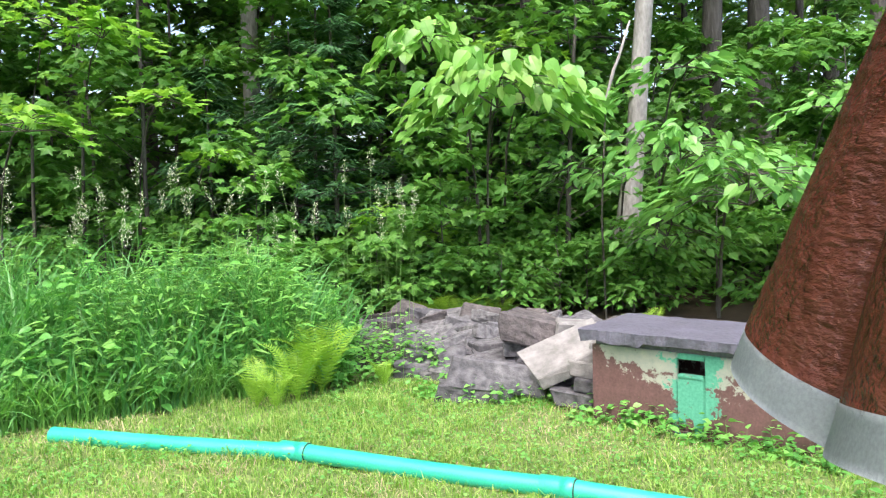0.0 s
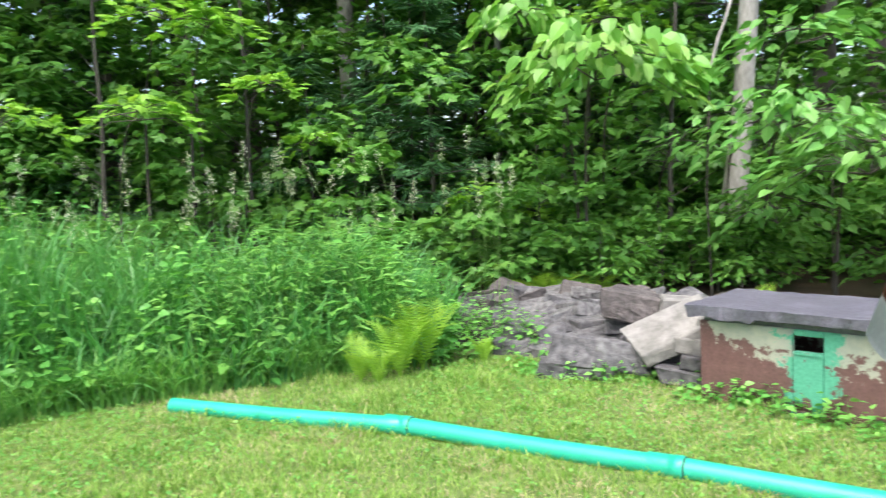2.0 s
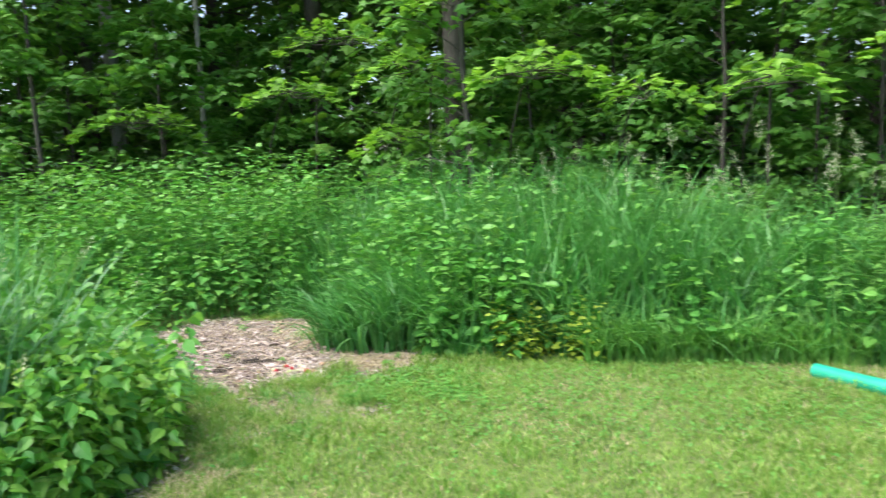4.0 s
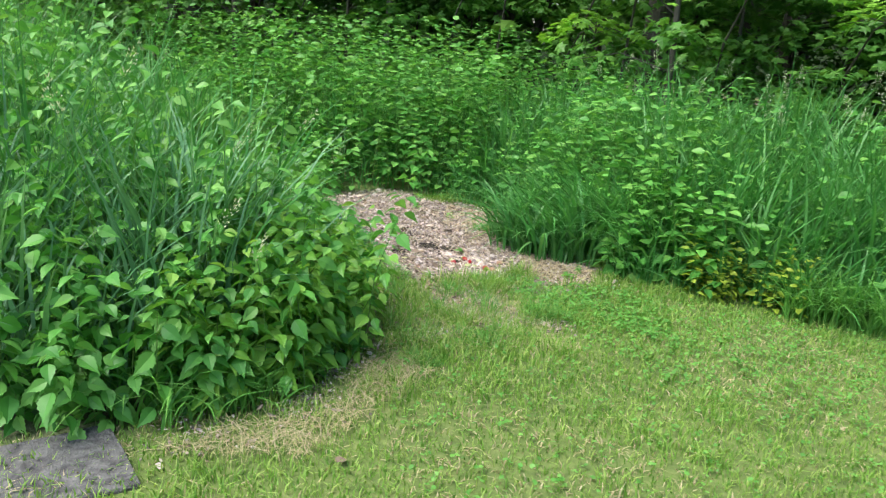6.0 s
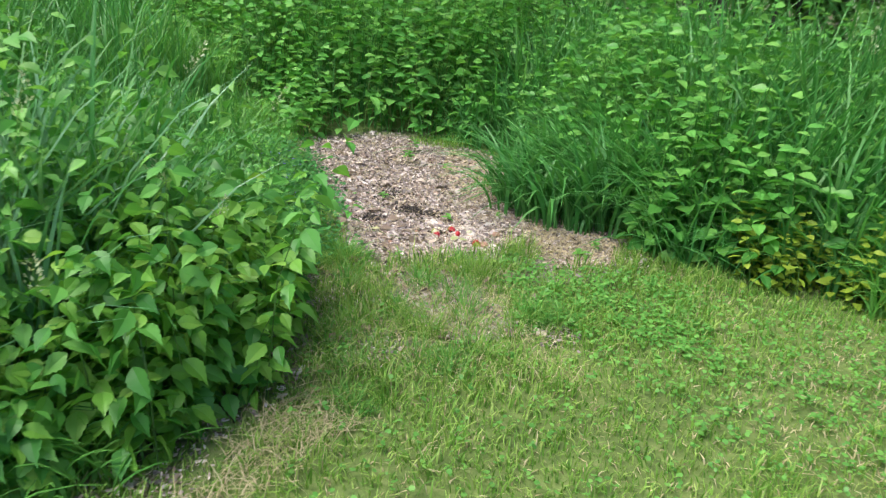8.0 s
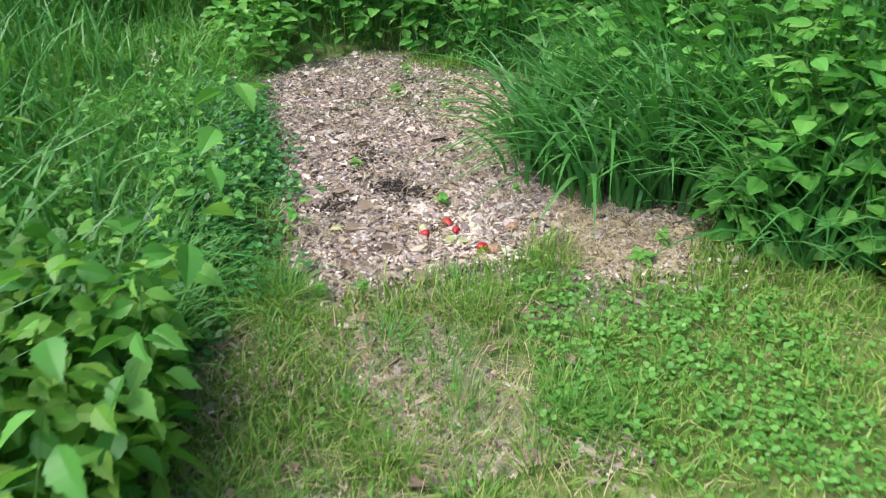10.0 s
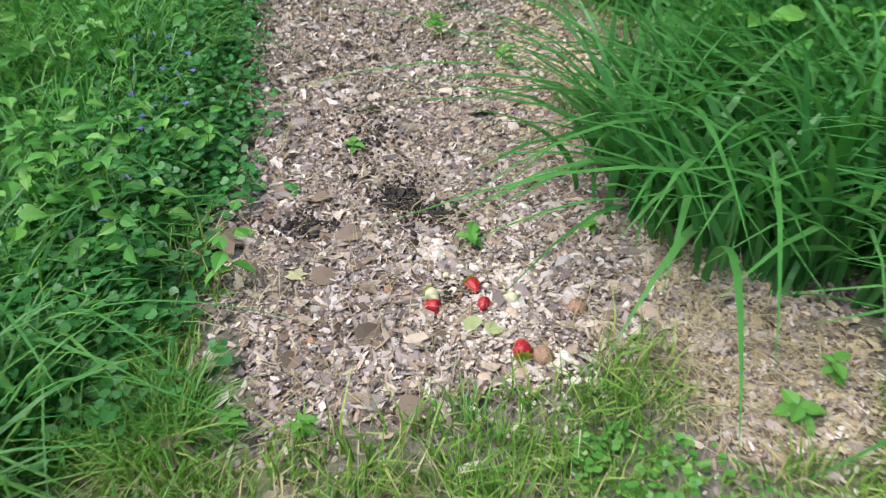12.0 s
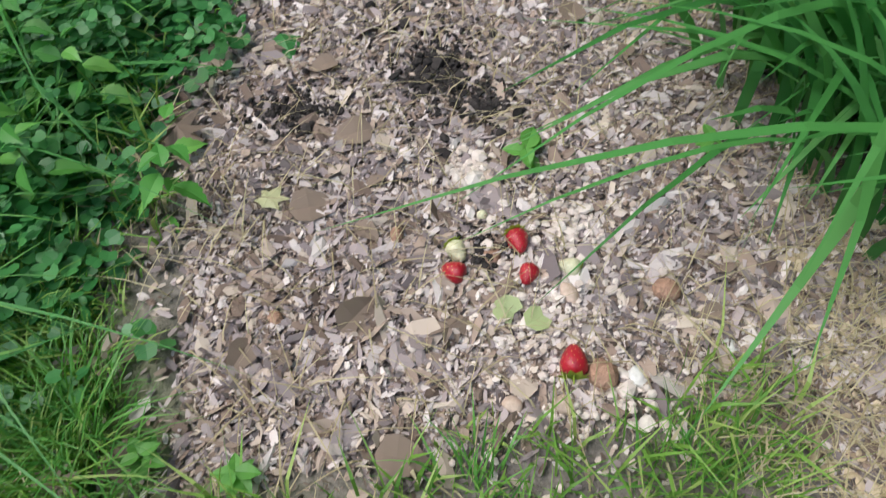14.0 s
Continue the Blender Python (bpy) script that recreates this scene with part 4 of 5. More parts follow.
# ---- stones ----
def stone(x, y, z, sx, sy, sz, rot=(0, 0, 0), seed=0, mat=None, rough=0.12, name="fieldstone", label="rough grey fieldstone in a tumbled dry stone wall"):
    """A broken block: bevelled box, pushed about by noise, with chipped faces."""
    bm = bmesh.new()
    bmesh.ops.create_cube(bm, size=1)
    r = random.Random(seed)
    for v in bm.verts:
        v.co.x *= 1 + r.uniform(-0.22, 0.12)
        v.co.y *= 1 + r.uniform(-0.22, 0.12)
        v.co.z *= 1 + r.uniform(-0.25, 0.12)
    bmesh.ops.scale(bm, vec=(sx, sy, sz), verts=bm.verts)
    bmesh.ops.bevel(bm, geom=bm.edges[:], offset=min(sx, sy, sz) * 0.08, segments=1, affect="EDGES")
    bmesh.ops.triangulate(bm, faces=bm.faces[:])
    bmesh.ops.subdivide_edges(bm, edges=bm.edges[:], cuts=3, use_grid_fill=True)
    for v in bm.verts:
        p = v.co * 6 + Vector((seed * 3.1, seed, 0))
        k = noise.noise(p) * 0.6 + noise.noise(p * 2.7) * 0.35 + noise.noise(p * 6) * 0.2
        v.co += v.co.normalized() * k * rough * min(sx, sy, sz) * 1.5
    bm.normal_update()
    ob = part(name, bm, mat or M_ROCK, None)
    ob.matrix_world = pose(x, y, z, *rot)
    return tagged(ob, label, "stone", "stones of the wall")


M_ROCK_DARK = plain_material("dark_fieldstone", [(0.25, (0.022, 0.022, 0.025)), (0.5, (0.055, 0.055, 0.06)), (0.68, (0.11, 0.11, 0.112)), (0.8, (0.38, 0.38, 0.37))], 7, 0.88, 0, 0.8, 0.025, 24)
M_ROCK_WARM = plain_material("brownish_fieldstone", [(0.25, (0.036, 0.032, 0.032)), (0.5, (0.075, 0.068, 0.066)), (0.75, (0.15, 0.135, 0.13))], 5, 0.88, 0, 0.7, 0.025, 20)


def stone_wall():
    """A low tumbled wall running from the weeds to the chest, two to four stones high."""
    r = random.Random(4)
    x0, y0, x1, y1 = -1.72, 6.22, 0.12, 5.36
    k = 0
    for row, (z, n, h, back) in enumerate(((0.035, 7, 0.15, 0.0), (0.11, 9, 0.12, 0.12), (0.165, 10, 0.10, 0.28), (0.205, 10, 0.10, 0.46), (0.235, 10, 0.10, 0.66), (0.245, 9, 0.11, 0.82), (0.06, 6, 0.22, 0.66))):
        for i in range(n):
            t = (i + 0.5 + r.uniform(-0.15, 0.15)) / n
            w = 2.0 / n * r.uniform(0.8, 1.9)
            px, py = x0 + (x1 - x0) * t, y0 + (y1 - y0) * t
            drop = 0.10 * max(0, t - 0.75) * 4 if row > 1 else 0
            k += 1
            stone(px + back * 0.42, py + back * 0.9, z - drop * 0.5, w, 0.42 * r.uniform(0.8, 1.2), h * r.uniform(0.65, 1.35),
                  (r.uniform(-20, 20), r.uniform(-18, 18), -25 + r.uniform(-40, 40)), k, M_ROCK if r.random() < 0.5 else M_ROCK_DARK if r.random() < 0.6 else M_ROCK_WARM, rough=0.14)


stone_wall()
stone(-0.40, 5.22, 0.13, 0.60, 0.3, 0.20, (-14, 5, -8), 61, label="large flat-faced grey fieldstone at the foot of the wall")
stone(-0.52, 5.16, 0.03, 0.5, 0.2, 0.14, (0, 0, -8), 62)
stone(0.03, 5.14, 0.285, 0.52, 0.36, 0.085, (20, -24, 14), 63, M_ROCK_PALE, 0.08, label="pale flat stone slab leaning across the wall")
stone(-0.16, 5.62, 0.34, 0.44, 0.3, 0.2, (0, 10, -10), 64, M_ROCK_WARM)
stone(0.10, 5.5, 0.36, 0.3, 0.3, 0.14, (0, 6, 5), 65, M_ROCK_PALE)
for i, (x, y, z, a, b, c) in enumerate(((0.17, 5.05, 0.22, 0.24, 0.2, 0.09), (0.2, 5.0, 0.13, 0.26, 0.2, 0.09), (0.12, 5.0, 0.05, 0.34, 0.22, 0.1), (0.24, 5.1, 0.31, 0.16, 0.16, 0.12), (0.06, 5.2, 0.16, 0.2, 0.2, 0.14))):
    stone(x, y, z, a, b, c, (0, 8, -12), 80 + i, M_ROCK_PALE if i in (0, 3) else M_ROCK, 0.1, label="small rounded stone stacked beside the chest")
stone(-3.12, -0.34, -0.014, 0.44, 0.62, 0.07, (2, 1, 12), 97, M_ROCK_DARK, 0.3, name="paving_stone", label="flat grey stone slab bedded beside the weeds")


# ---- chest ----
def chest():
    """A rusted, paint-flaked low chest under a slate lid, turned to the walk."""
    ax, ay, bx, by = 0.16, 4.76, 1.12, 4.16
    L = math.hypot(bx - ax, by - ay)
    ang = math.degrees(math.atan2(by - ay, bx - ax))
    root = new("storage_chest")
    root.matrix_world = pose(ax, ay, float(ground_z(ax, ay)), 0, 0, ang)
    m, nt, bsdf, out = tree_of("rusted_paint")
    n1, n2, n3 = noise_node(nt, 3.5, 8, 0.7), noise_node(nt, 14, 6, 0.7), noise_node(nt, 70, 4)
    rust = mix(nt, 0.5, ramp(nt, n2, [(0.3, (0.06, 0.032, 0.03)), (0.55, (0.125, 0.065, 0.058)), (0.8, (0.22, 0.125, 0.10))]), ramp(nt, n3, [(0.3, (0.075, 0.04, 0.036)), (0.7, (0.17, 0.09, 0.08))]))
    pale = ramp(nt, n2, [(0.3, (0.20, 0.26, 0.22)), (0.7, (0.36, 0.36, 0.28))])
    green = ramp(nt, n3, [(0.3, (0.05, 0.27, 0.17)), (0.7, (0.09, 0.38, 0.25))])
    tc = nt.nodes.new("ShaderNodeTexCoord")
    sp = nt.nodes.new("ShaderNodeSeparateXYZ")
    nt.links.new(tc.outputs["Object"], sp.inputs[0])

    def calc(op, a, b):
        k = nt.nodes.new("ShaderNodeMath")
        k.operation, k.use_clamp = op, op == "SUBTRACT"
        for i, v in enumerate((a, b)):
            if isinstance(v, (int, float)):
                k.inputs[i].default_value = v
            else:
                nt.links.new(v, k.inputs[i])
        return k.outputs[0]
    height = calc("MULTIPLY", sp.outputs["Z"], 1.9)
    off = nt.nodes.new("ShaderNodeMath")
    off.operation = "SUBTRACT"
    nt.links.new(sp.outputs["X"], off.inputs[0])
    off.inputs[1].default_value = 0.58
    near = calc("ABSOLUTE", off.outputs[0], 0)
    flake = calc("MULTIPLY", calc("ADD", calc("ADD", n2, height), calc("ADD", calc("MULTIPLY", n1, 0.7), calc("MULTIPLY", near, -0.75))), 0.6)
    col = mix(nt, ramp(nt, flake, [(0.705, (0, 0, 0)), (0.735, (1, 1, 1))]), rust, pale)
    gmask = calc("ADD", calc("MULTIPLY", near, -1.6), calc("ADD", calc("MULTIPLY", height, 0.35), calc("ADD", n1, calc("MULTIPLY", n2, 0.6))))
    col = mix(nt, ramp(nt, gmask, [(0.78, (0, 0, 0)), (0.82, (1, 1, 1))]), col, green)
    nt.links.new(col, bsdf.inputs["Base Color"])
    bsdf.inputs["Roughness"].default_value = 0.75
    bump(nt, bsdf, n2, 0.35, 0.01)
    W, Hh, th = 0.5, 0.425, 0.03

    def panel(name, x0, y0, z0, x1, y1, z1, mat, parent=root, label=""):
        bm = bmesh.new()
        bmesh.ops.create_cube(bm, size=1)
        for v in bm.verts:
            v.co = Vector((x0 + (v.co.x + 0.5) * (x1 - x0), y0 + (v.co.y + 0.5) * (y1 - y0), z0 + (v.co.z + 0.5) * (z1 - z0)))
        bmesh.ops.bevel(bm, geom=bm.edges[:], offset=0.004, segments=2, affect="EDGES")
        return part(name, bm, mat, parent, label)
    hx0, hx1, hz0, hz1 = 0.48, 0.625, 0.312, 0.395
    panel("front_panel", 0, 0, -0.03, hx0, th, Hh, m)
    panel("front_panel", hx1, 0, -0.03, L, th, Hh, m)
    panel("front_panel", hx0 + 0.002, 0.0, -0.03, hx1 - 0.002, th, hz0, m)
    panel("front_panel", hx0 + 0.002, 0.0, hz1, hx1 - 0.002, th, Hh, m)
    panel("hole_sill", hx0 + 0.004, -0.006, hz0 - 0.012, hx1 - 0.004, th + 0.01, hz0 + 0.004, m, root, "pale chipped sill of the opening")
    panel("side_panel", 0.002, th + 0.002, -0.03, th, W, Hh, m)
    panel("side_panel", L - th, th + 0.002, -0.03, L - 0.002, W, Hh, m)
    panel("back_panel", th + 0.002, W - th, -0.03, L - th - 0.002, W - 0.002, Hh, m)
    panel("bottom_panel", th + 0.002, th + 0.002, -0.02, L - th - 0.002, W - th - 0.002, 0.02, m)
    panel("base_rail", 0.3, -0.03, -0.02, L - 0.1, -0.002, 0.028, m, root, "rusted bottom rail half hidden by weeds")
    # slate lid in ragged layers
    r = random.Random(9)
    for i, (z0, z1, o, x0, x1) in enumerate(((Hh + 0.002, Hh + 0.035, 0.0, 0.02, L - 0.02), (Hh + 0.037, Hh + 0.088, 0.05, -0.05, L + 0.05))):
        bm = bmesh.new()
        bmesh.ops.create_grid(bm, x_segments=60, y_segments=24, size=0.5)
        top = bmesh.ops.extrude_face_region(bm, geom=bm.faces[:])
        up = {e for e in top["geom"] if isinstance(e, bmesh.types.BMVert)}
        for v in bm.verts:
            u = v in up
            x = x0 + (v.co.x + 0.5) * (x1 - x0)
            y = -o + (v.co.y + 0.5) * (W + 2 * o)
            e = noise.noise(Vector((x * 7, i * 9 + (3 if u else 0), y * 7))) * 0.018 + noise.noise(Vector((x * 26, i * 5, y * 26))) * 0.008
            if abs(v.co.y) > 0.49:
                y += math.copysign(e + (0 if u else 0.02 * noise.noise(Vector((x * 4, 7, i)))), v.co.y) - (0.0 if u else math.copysign(0.008, v.co.y))
            if abs(v.co.x) > 0.49:
                x += e
            z = z1 if u else z0
            z += noise.noise(Vector((x * 5, y * 5, i))) * (0.003 if u else 0.0) + (0.006 * noise.noise(Vector((x * 14, y * 14, 3))) if u and abs(v.co.y) > 0.45 else 0)
            if not u and i and y < 0.02 and x < 0.3:
                z -= 0.035 * max(0, noise.noise(Vector((x * 9, 1, 2))) + 0.35)
            v.co = Vector((x, y, z))
        bmesh.ops.recalc_face_normals(bm, faces=bm.faces[:])
        part("lid_slab", bm, M_SLATE, root, "ragged layered grey slate lid")
    tagged(root, "low rusted chest with flaking green paint under a slate lid", "chest")


chest()


# ---- green drain pipe ----
M_PIPE = plain_material("green_plastic", [(0.3, (0.008, 0.33, 0.20)), (0.5, (0.012, 0.40, 0.25)), (0.7, (0.03, 0.47, 0.32))], 3, 0.38, 0, 0.05, 0.002, 120)
M_DARK = plain_material("dark_gap", [(0.3, (0.01, 0.02, 0.015)), (0.7, (0.03, 0.04, 0.03))], 20, 0.9)


def pipe_run():
    pts = [(-2.74, 4.27), (-1.26, 4.04), (0.0, 3.64), (1.35, 3.16), (2.9, 2.55)]
    R = 0.043
    for i, ((ax, ay), (bx, by)) in enumerate(zip(pts, pts[1:])):
        root = new("drain_pipe")
        root.location = (ax, ay, R - 0.004)
        d = np.array([bx - ax, by - ay, 0.0])
        L = np.linalg.norm(d)
        u = d / L
        s = Soup()
        ts = np.linspace(0, 1, 14)
        path = [u * L * t + [0, 0, -0.006 * math.sin(3.14 * t)] for t in ts]
        s.add(*tube(path, np.full(14, R), 28))
        s.build("barrel", M_PIPE, root, True)
        if i:
            b = Soup()
            bell = [-0.14, -0.13, -0.05, -0.03, -0.028, 0.012, 0.014, 0.014]
            rad = [R + 0.0005, R + 0.003, R + 0.0035, R + 0.004, R + 0.006, R + 0.006, R + 0.004, R + 0.0005]
            b.add(*tube([u * k for k in bell], rad, 28))
            b.build("bell_socket", M_PIPE, root, True)
            g = Soup()
            g.add(*tube([u * 0.0145, u * 0.019], [R + 0.004, R + 0.002], 28))
            g.build("seal_ring", M_DARK, root, True)
        else:
            g = Soup()
            g.add(*tube([u * -0.012, u * 0.004], [R * 0.7, R * 1.02], 24))
            g.build("end_cap", M_PIPE, root, True)
        tagged(root, "green plastic drain pipe length lying across the lawn", "pipe", "lengths of drain pipe")


pipe_run()


# ---- closed garden umbrella ----
def umbrella():
    cx, cy = 0.83, 1.765
    root = new("garden_umbrella")
    root.location = (cx, cy, 0)
    cloth = plain_material("brown_canvas", [(0.3, (0.10, 0.03, 0.018)), (0.5, (0.145, 0.044, 0.026)), (0.75, (0.19, 0.065, 0.042))], 9, 0.27, 0, 1.0, 0.025, 26, (1, 1, 2.4))
    trim = plain_material("grey_trim", [(0.3, (0.22, 0.27, 0.28)), (0.7, (0.34, 0.40, 0.41))], 6, 0.6, 0, 0.2, 0.003, 150)
    n, rows = 144, 40
    top_z, folds = 2.39, 6

    def surf(th, t):
        ph = (th / (2 * math.pi) * folds) % 1.0
        tip = abs(ph - 0.5) * 2
        low = 0.925 - 0.06 * tip ** 1.3
        z = top_z - (top_z - low) * t
        r = 0.03 + 0.589 * t * (1.16 - 0.24 * tip ** 1.5) * (1 - 0.10 * t)
        r += 0.006 * noise.noise(Vector((th * 3, t * 9, 1))) * t
        tw = th - 1.143 + 0.16 * t
        return Vector((r * math.cos(tw), r * math.sin(tw), z))
    for name, a, b, off, mat, lab in (("canopy", 0.0, 0.952, 0.0, cloth, "folded brown canopy cloth"), ("hem_band", 0.952, 1.0, 0.0, trim, "pale grey hem band")):
        bm = bmesh.new()
        grid = []
        k = rows if name == "canopy" else 6
        for j in range(k + 1):
            t = a + (b - a) * j / k
            grid.append([bm.verts.new(surf(2 * math.pi * i / n, t)) for i in range(n)])
        for j in range(k):
            for i in range(n):
                q = (i + 1) % n
                f = bm.faces.new((grid[j][i], grid[j][q], grid[j + 1][q], grid[j + 1][i]))
                f.smooth = True
        bmesh.ops.solidify(bm, geom=bm.faces[:], thickness=0.003)
        part(name, bm, mat, root, lab)
    steel = plain_material("painted_pole", [(0.3, (0.05, 0.04, 0.035)), (0.7, (0.10, 0.08, 0.07))], 10, 0.4)
    s = Soup()
    s.add(*tube([(0, 0, 0.05), (0, 0, 1.2), (0, 0, 2.42)], [0.019] * 3, 16))
    s.build("pole", steel, root, True)
    s = Soup()
    s.add(*tube([(0, 0, 2.34), (0, 0, 2.40), (0, 0, 2.44), (0, 0, 2.47)], [0.05, 0.035, 0.03, 0.012], 16))
    s.build("finial", steel, root, True)
    s = Soup()
    s.add(*tube([(0, 0, -0.01), (0, 0, 0.04), (0, 0, 0.065), (0, 0, 0.2)], [0.24, 0.24, 0.2, 0.035], 28))
    s.build("base", M_DARK, root, True)
    tagged(root, "closed brown garden umbrella with a pale grey hem", "umbrella")


umbrella()


# ---- bare feeding patch ----
def chips_cover():
    tpl = (np.array([(-0.5, -0.32, 0), (0.1, -0.5, 0.06), (0.5, -0.1, 0), (0.42, 0.42, 0.05), (-0.15, 0.5, -0.02), (-0.5, 0.2, 0.05), (0, 0, 0.1)]),
           np.array([(6, i, (i + 1) % 6) for i in range(6)]))
    p = np.vstack([scatter_in(PATCH, 42000), scatter_in([(-4.9, 1.6), (-5.8, 1.55), (-6.3, 1.7), (-6.3, 2.7), (-5.5, 2.8), (-4.95, 2.4)], 44000)])
    sd = signed(PATCH, p[:, 0], p[:, 1])
    p = p[rng.random(len(p)) < np.clip(0.25 + sd / 0.12, 0, 1)]
    dark = np.minimum(np.hypot((p[:, 0] + 5.63) / 1.2, p[:, 1] - 2.01), np.hypot((p[:, 0] + 5.57) / 1.0, p[:, 1] - 1.72))
    p = p[rng.random(len(p)) < np.clip(dark / 0.10 - 0.1, 0.25, 1)]
    tip = scatter_in([(-4.95, 2.45), (-4.7, 2.5), (-4.68, 2.72), (-4.9, 2.9), (-5.3, 2.85), (-5.3, 2.5)], 6000)
    band = scatter_in([(-5.0, 1.25), (-7.5, 1.3), (-7.9, 2.6), (-7.0, 3.2), (-4.5, 3.0), (-4.5, 2.4), (-4.6, 1.5)], 20000)
    bd = signed(PATCH, band[:, 0], band[:, 1])
    band = band[(bd < 0) & (rng.random(len(band)) < np.clip(1 + bd / 0.3, 0, 1))]
    spots = np.vstack([c + rng.normal(0, r, (220, 2)) for c, r in (((-4.04, 2.12), 0.06), ((-4.04, 1.38), 0.06), ((-4.22, 1.05), 0.09), ((-3.42, 0.62), 0.08), ((-3.3, 0.15), 0.1), ((-4.55, 1.4), 0.06))])
    p = np.vstack([p, tip, band, scatter_in(BARE, 8000), spots, scatter_in([(-3.3, 0.5), (-3.8, 1.0), (-4.7, 1.4), (-4.9, 1.3), (-4.2, 0.95), (-3.45, 0.4)], 900)])
    k = len(p)
    a = rng.uniform(0, 6.28, k)
    q = on_ground(p) + np.column_stack([np.zeros((k, 2)), rng.uniform(0.001, 0.014, k)])
    size = np.exp(rng.normal(np.log(0.0108), 0.5, k))
    length = size * rng.uniform(0.9, 1.8, k)
    width = size * rng.uniform(0.3, 0.9, k)
    way, face = np.column_stack([np.cos(a), np.sin(a), rng.normal(0, 0.3, k)]), up_jitter(k, 0.75)
    tan = rng.random(k) < 0.42
    for sel, name, mat, lab in ((~tan, "wood_chips", M_CHIP, "pale pinkish-grey shredded wood chips and leaf bits"), (tan, "leaf_bits", M_CHIP_TAN, "tan and brown shredded leaf bits among the chips")):
        s = Soup()
        s.add(*place_all(tpl[0], tpl[1], q[sel], way[sel], face[sel], np.column_stack([width[sel], length[sel], size[sel]])))
        tagged(s.build(name, mat), lab, "wood chips", kind="stuff")
    # fine crumble between the chips
    p = scatter_in([(-4.85, 1.6), (-5.8, 1.55), (-6.2, 1.7), (-6.2, 2.7), (-5.5, 2.8), (-4.75, 2.7), (-4.95, 2.35)], 30000)
    k = len(p)
    a = rng.uniform(0, 6.28, k)
    size = rng.uniform(0.003, 0.007, k)
    s = Soup()
    s.add(*place_all(LEAF_SMALL[0], LEAF_SMALL[1], on_ground(p) + np.column_stack([np.zeros((k, 2)), rng.uniform(0.003, 0.016, k)]), np.column_stack([np.cos(a), np.sin(a), rng.normal(0, 0.4, k)]), up_jitter(k, 0.7),
                     np.column_stack([size, size * rng.uniform(1, 3.0, k), size])))
    tagged(s.build("chip_crumble", M_CHIP_TAN), "fine tan crumble and splinters between the chips", "wood chips", kind="stuff")
    # tan sawdust in the side lobe and along the far side
    p = np.vstack([scatter_in([(-4.7, 2.5), (-4.68, 2.75), (-4.95, 2.95), (-5.35, 2.85), (-5.2, 2.5), (-4.9, 2.45)], 1500), scatter_in([(-5.7, 2.4), (-5.9, 2.9), (-6.5, 3.1), (-7.1, 2.75), (-6.4, 2.4)], 3000)])
    k = len(p)
    a = rng.uniform(0, 6.28, k)
    size = np.exp(rng.normal(np.log(0.012), 0.45, k))
    s = Soup()
    s.add(*place_all(tpl[0], tpl[1], on_ground(p) + np.column_stack([np.zeros((k, 2)), rng.uniform(0.004, 0.017, k)]), np.column_stack([np.cos(a), np.sin(a), rng.normal(0, 0.25, k)]), up_jitter(k, 0.5),
                     np.column_stack([size * rng.uniform(0.4, 0.9, k), size * rng.uniform(0.8, 1.5, k), size])))
    tagged(s.build("sawdust", M_SAWDUST), "fresh tan sawdust and chips at the patch's side", "sawdust", kind="stuff")
    # dead grass threads
    p = np.vstack([scatter_in(PATCH, 2600), scatter_in(BARE, 420), scatter_in([(-4.9, 1.3), (-4.0, 0.9), (-3.6, 2.0), (-4.7, 2.2)], 1300), scatter_in([(-4.95, 2.3), (-4.6, 2.5), (-4.8, 2.95), (-5.3, 2.6)], 700),
                   scatter_in([(-3.2, 0.0), (-3.4, 0.7), (-3.9, 1.05), (-3.6, 1.2), (-3.0, 0.5)], 1200)])
    s = Soup()
    s.add(*blades(on_ground(p, 0.012), rng.uniform(0.02, 0.07, len(p)), rng.uniform(0.0008, 0.0018, len(p)), rng.uniform(0, 6.28, len(p)), rng.uniform(1.6, 3.0, len(p)), 3))
    tagged(s.build("straw_threads", M_STRAW), "loose dead grass threads lying on the chips", "straw", kind="stuff")


chips_cover()


def crumbs(name, poly, n, size, mat, label):
    """Lumpy crumbs of unequal size."""
    ico = bmesh.new()
    bmesh.ops.create_icosphere(ico, subdivisions=1, radius=0.5)
    tv = np.array([v.co[:] for v in ico.verts]) * (1 + rng.normal(0, 0.12, (len(ico.verts), 1)))
    tf = np.array([[v.index for v in f.verts] for f in ico.faces])
    ico.free()
    c = np.array(poly)
    p = c.mean(0) + rng.normal(0, 0.36, (n, 2)) * (c.max(0) - c.min(0)) * rng.uniform(0.3, 1.1, (n, 1))
    a = rng.uniform(0, 6.28, n)
    rise = rng.uniform(0.004, 0.020, n)
    sz = np.exp(rng.normal(np.log(size), 0.4, n))
    s = Soup()
    s.add(*place_all(tv, tf, on_ground(p) + np.column_stack([np.zeros((n, 2)), rise]), np.column_stack([np.cos(a), np.sin(a), rng.normal(0, 0.3, n)]), up_jitter(n, 0.4),
                     np.column_stack([sz, sz * rng.uniform(0.8, 1.4, n), sz * rng.uniform(0.4, 0.8, n)])))
    return tagged(s.build(name, mat), label, name.replace("_", " "), kind="stuff")


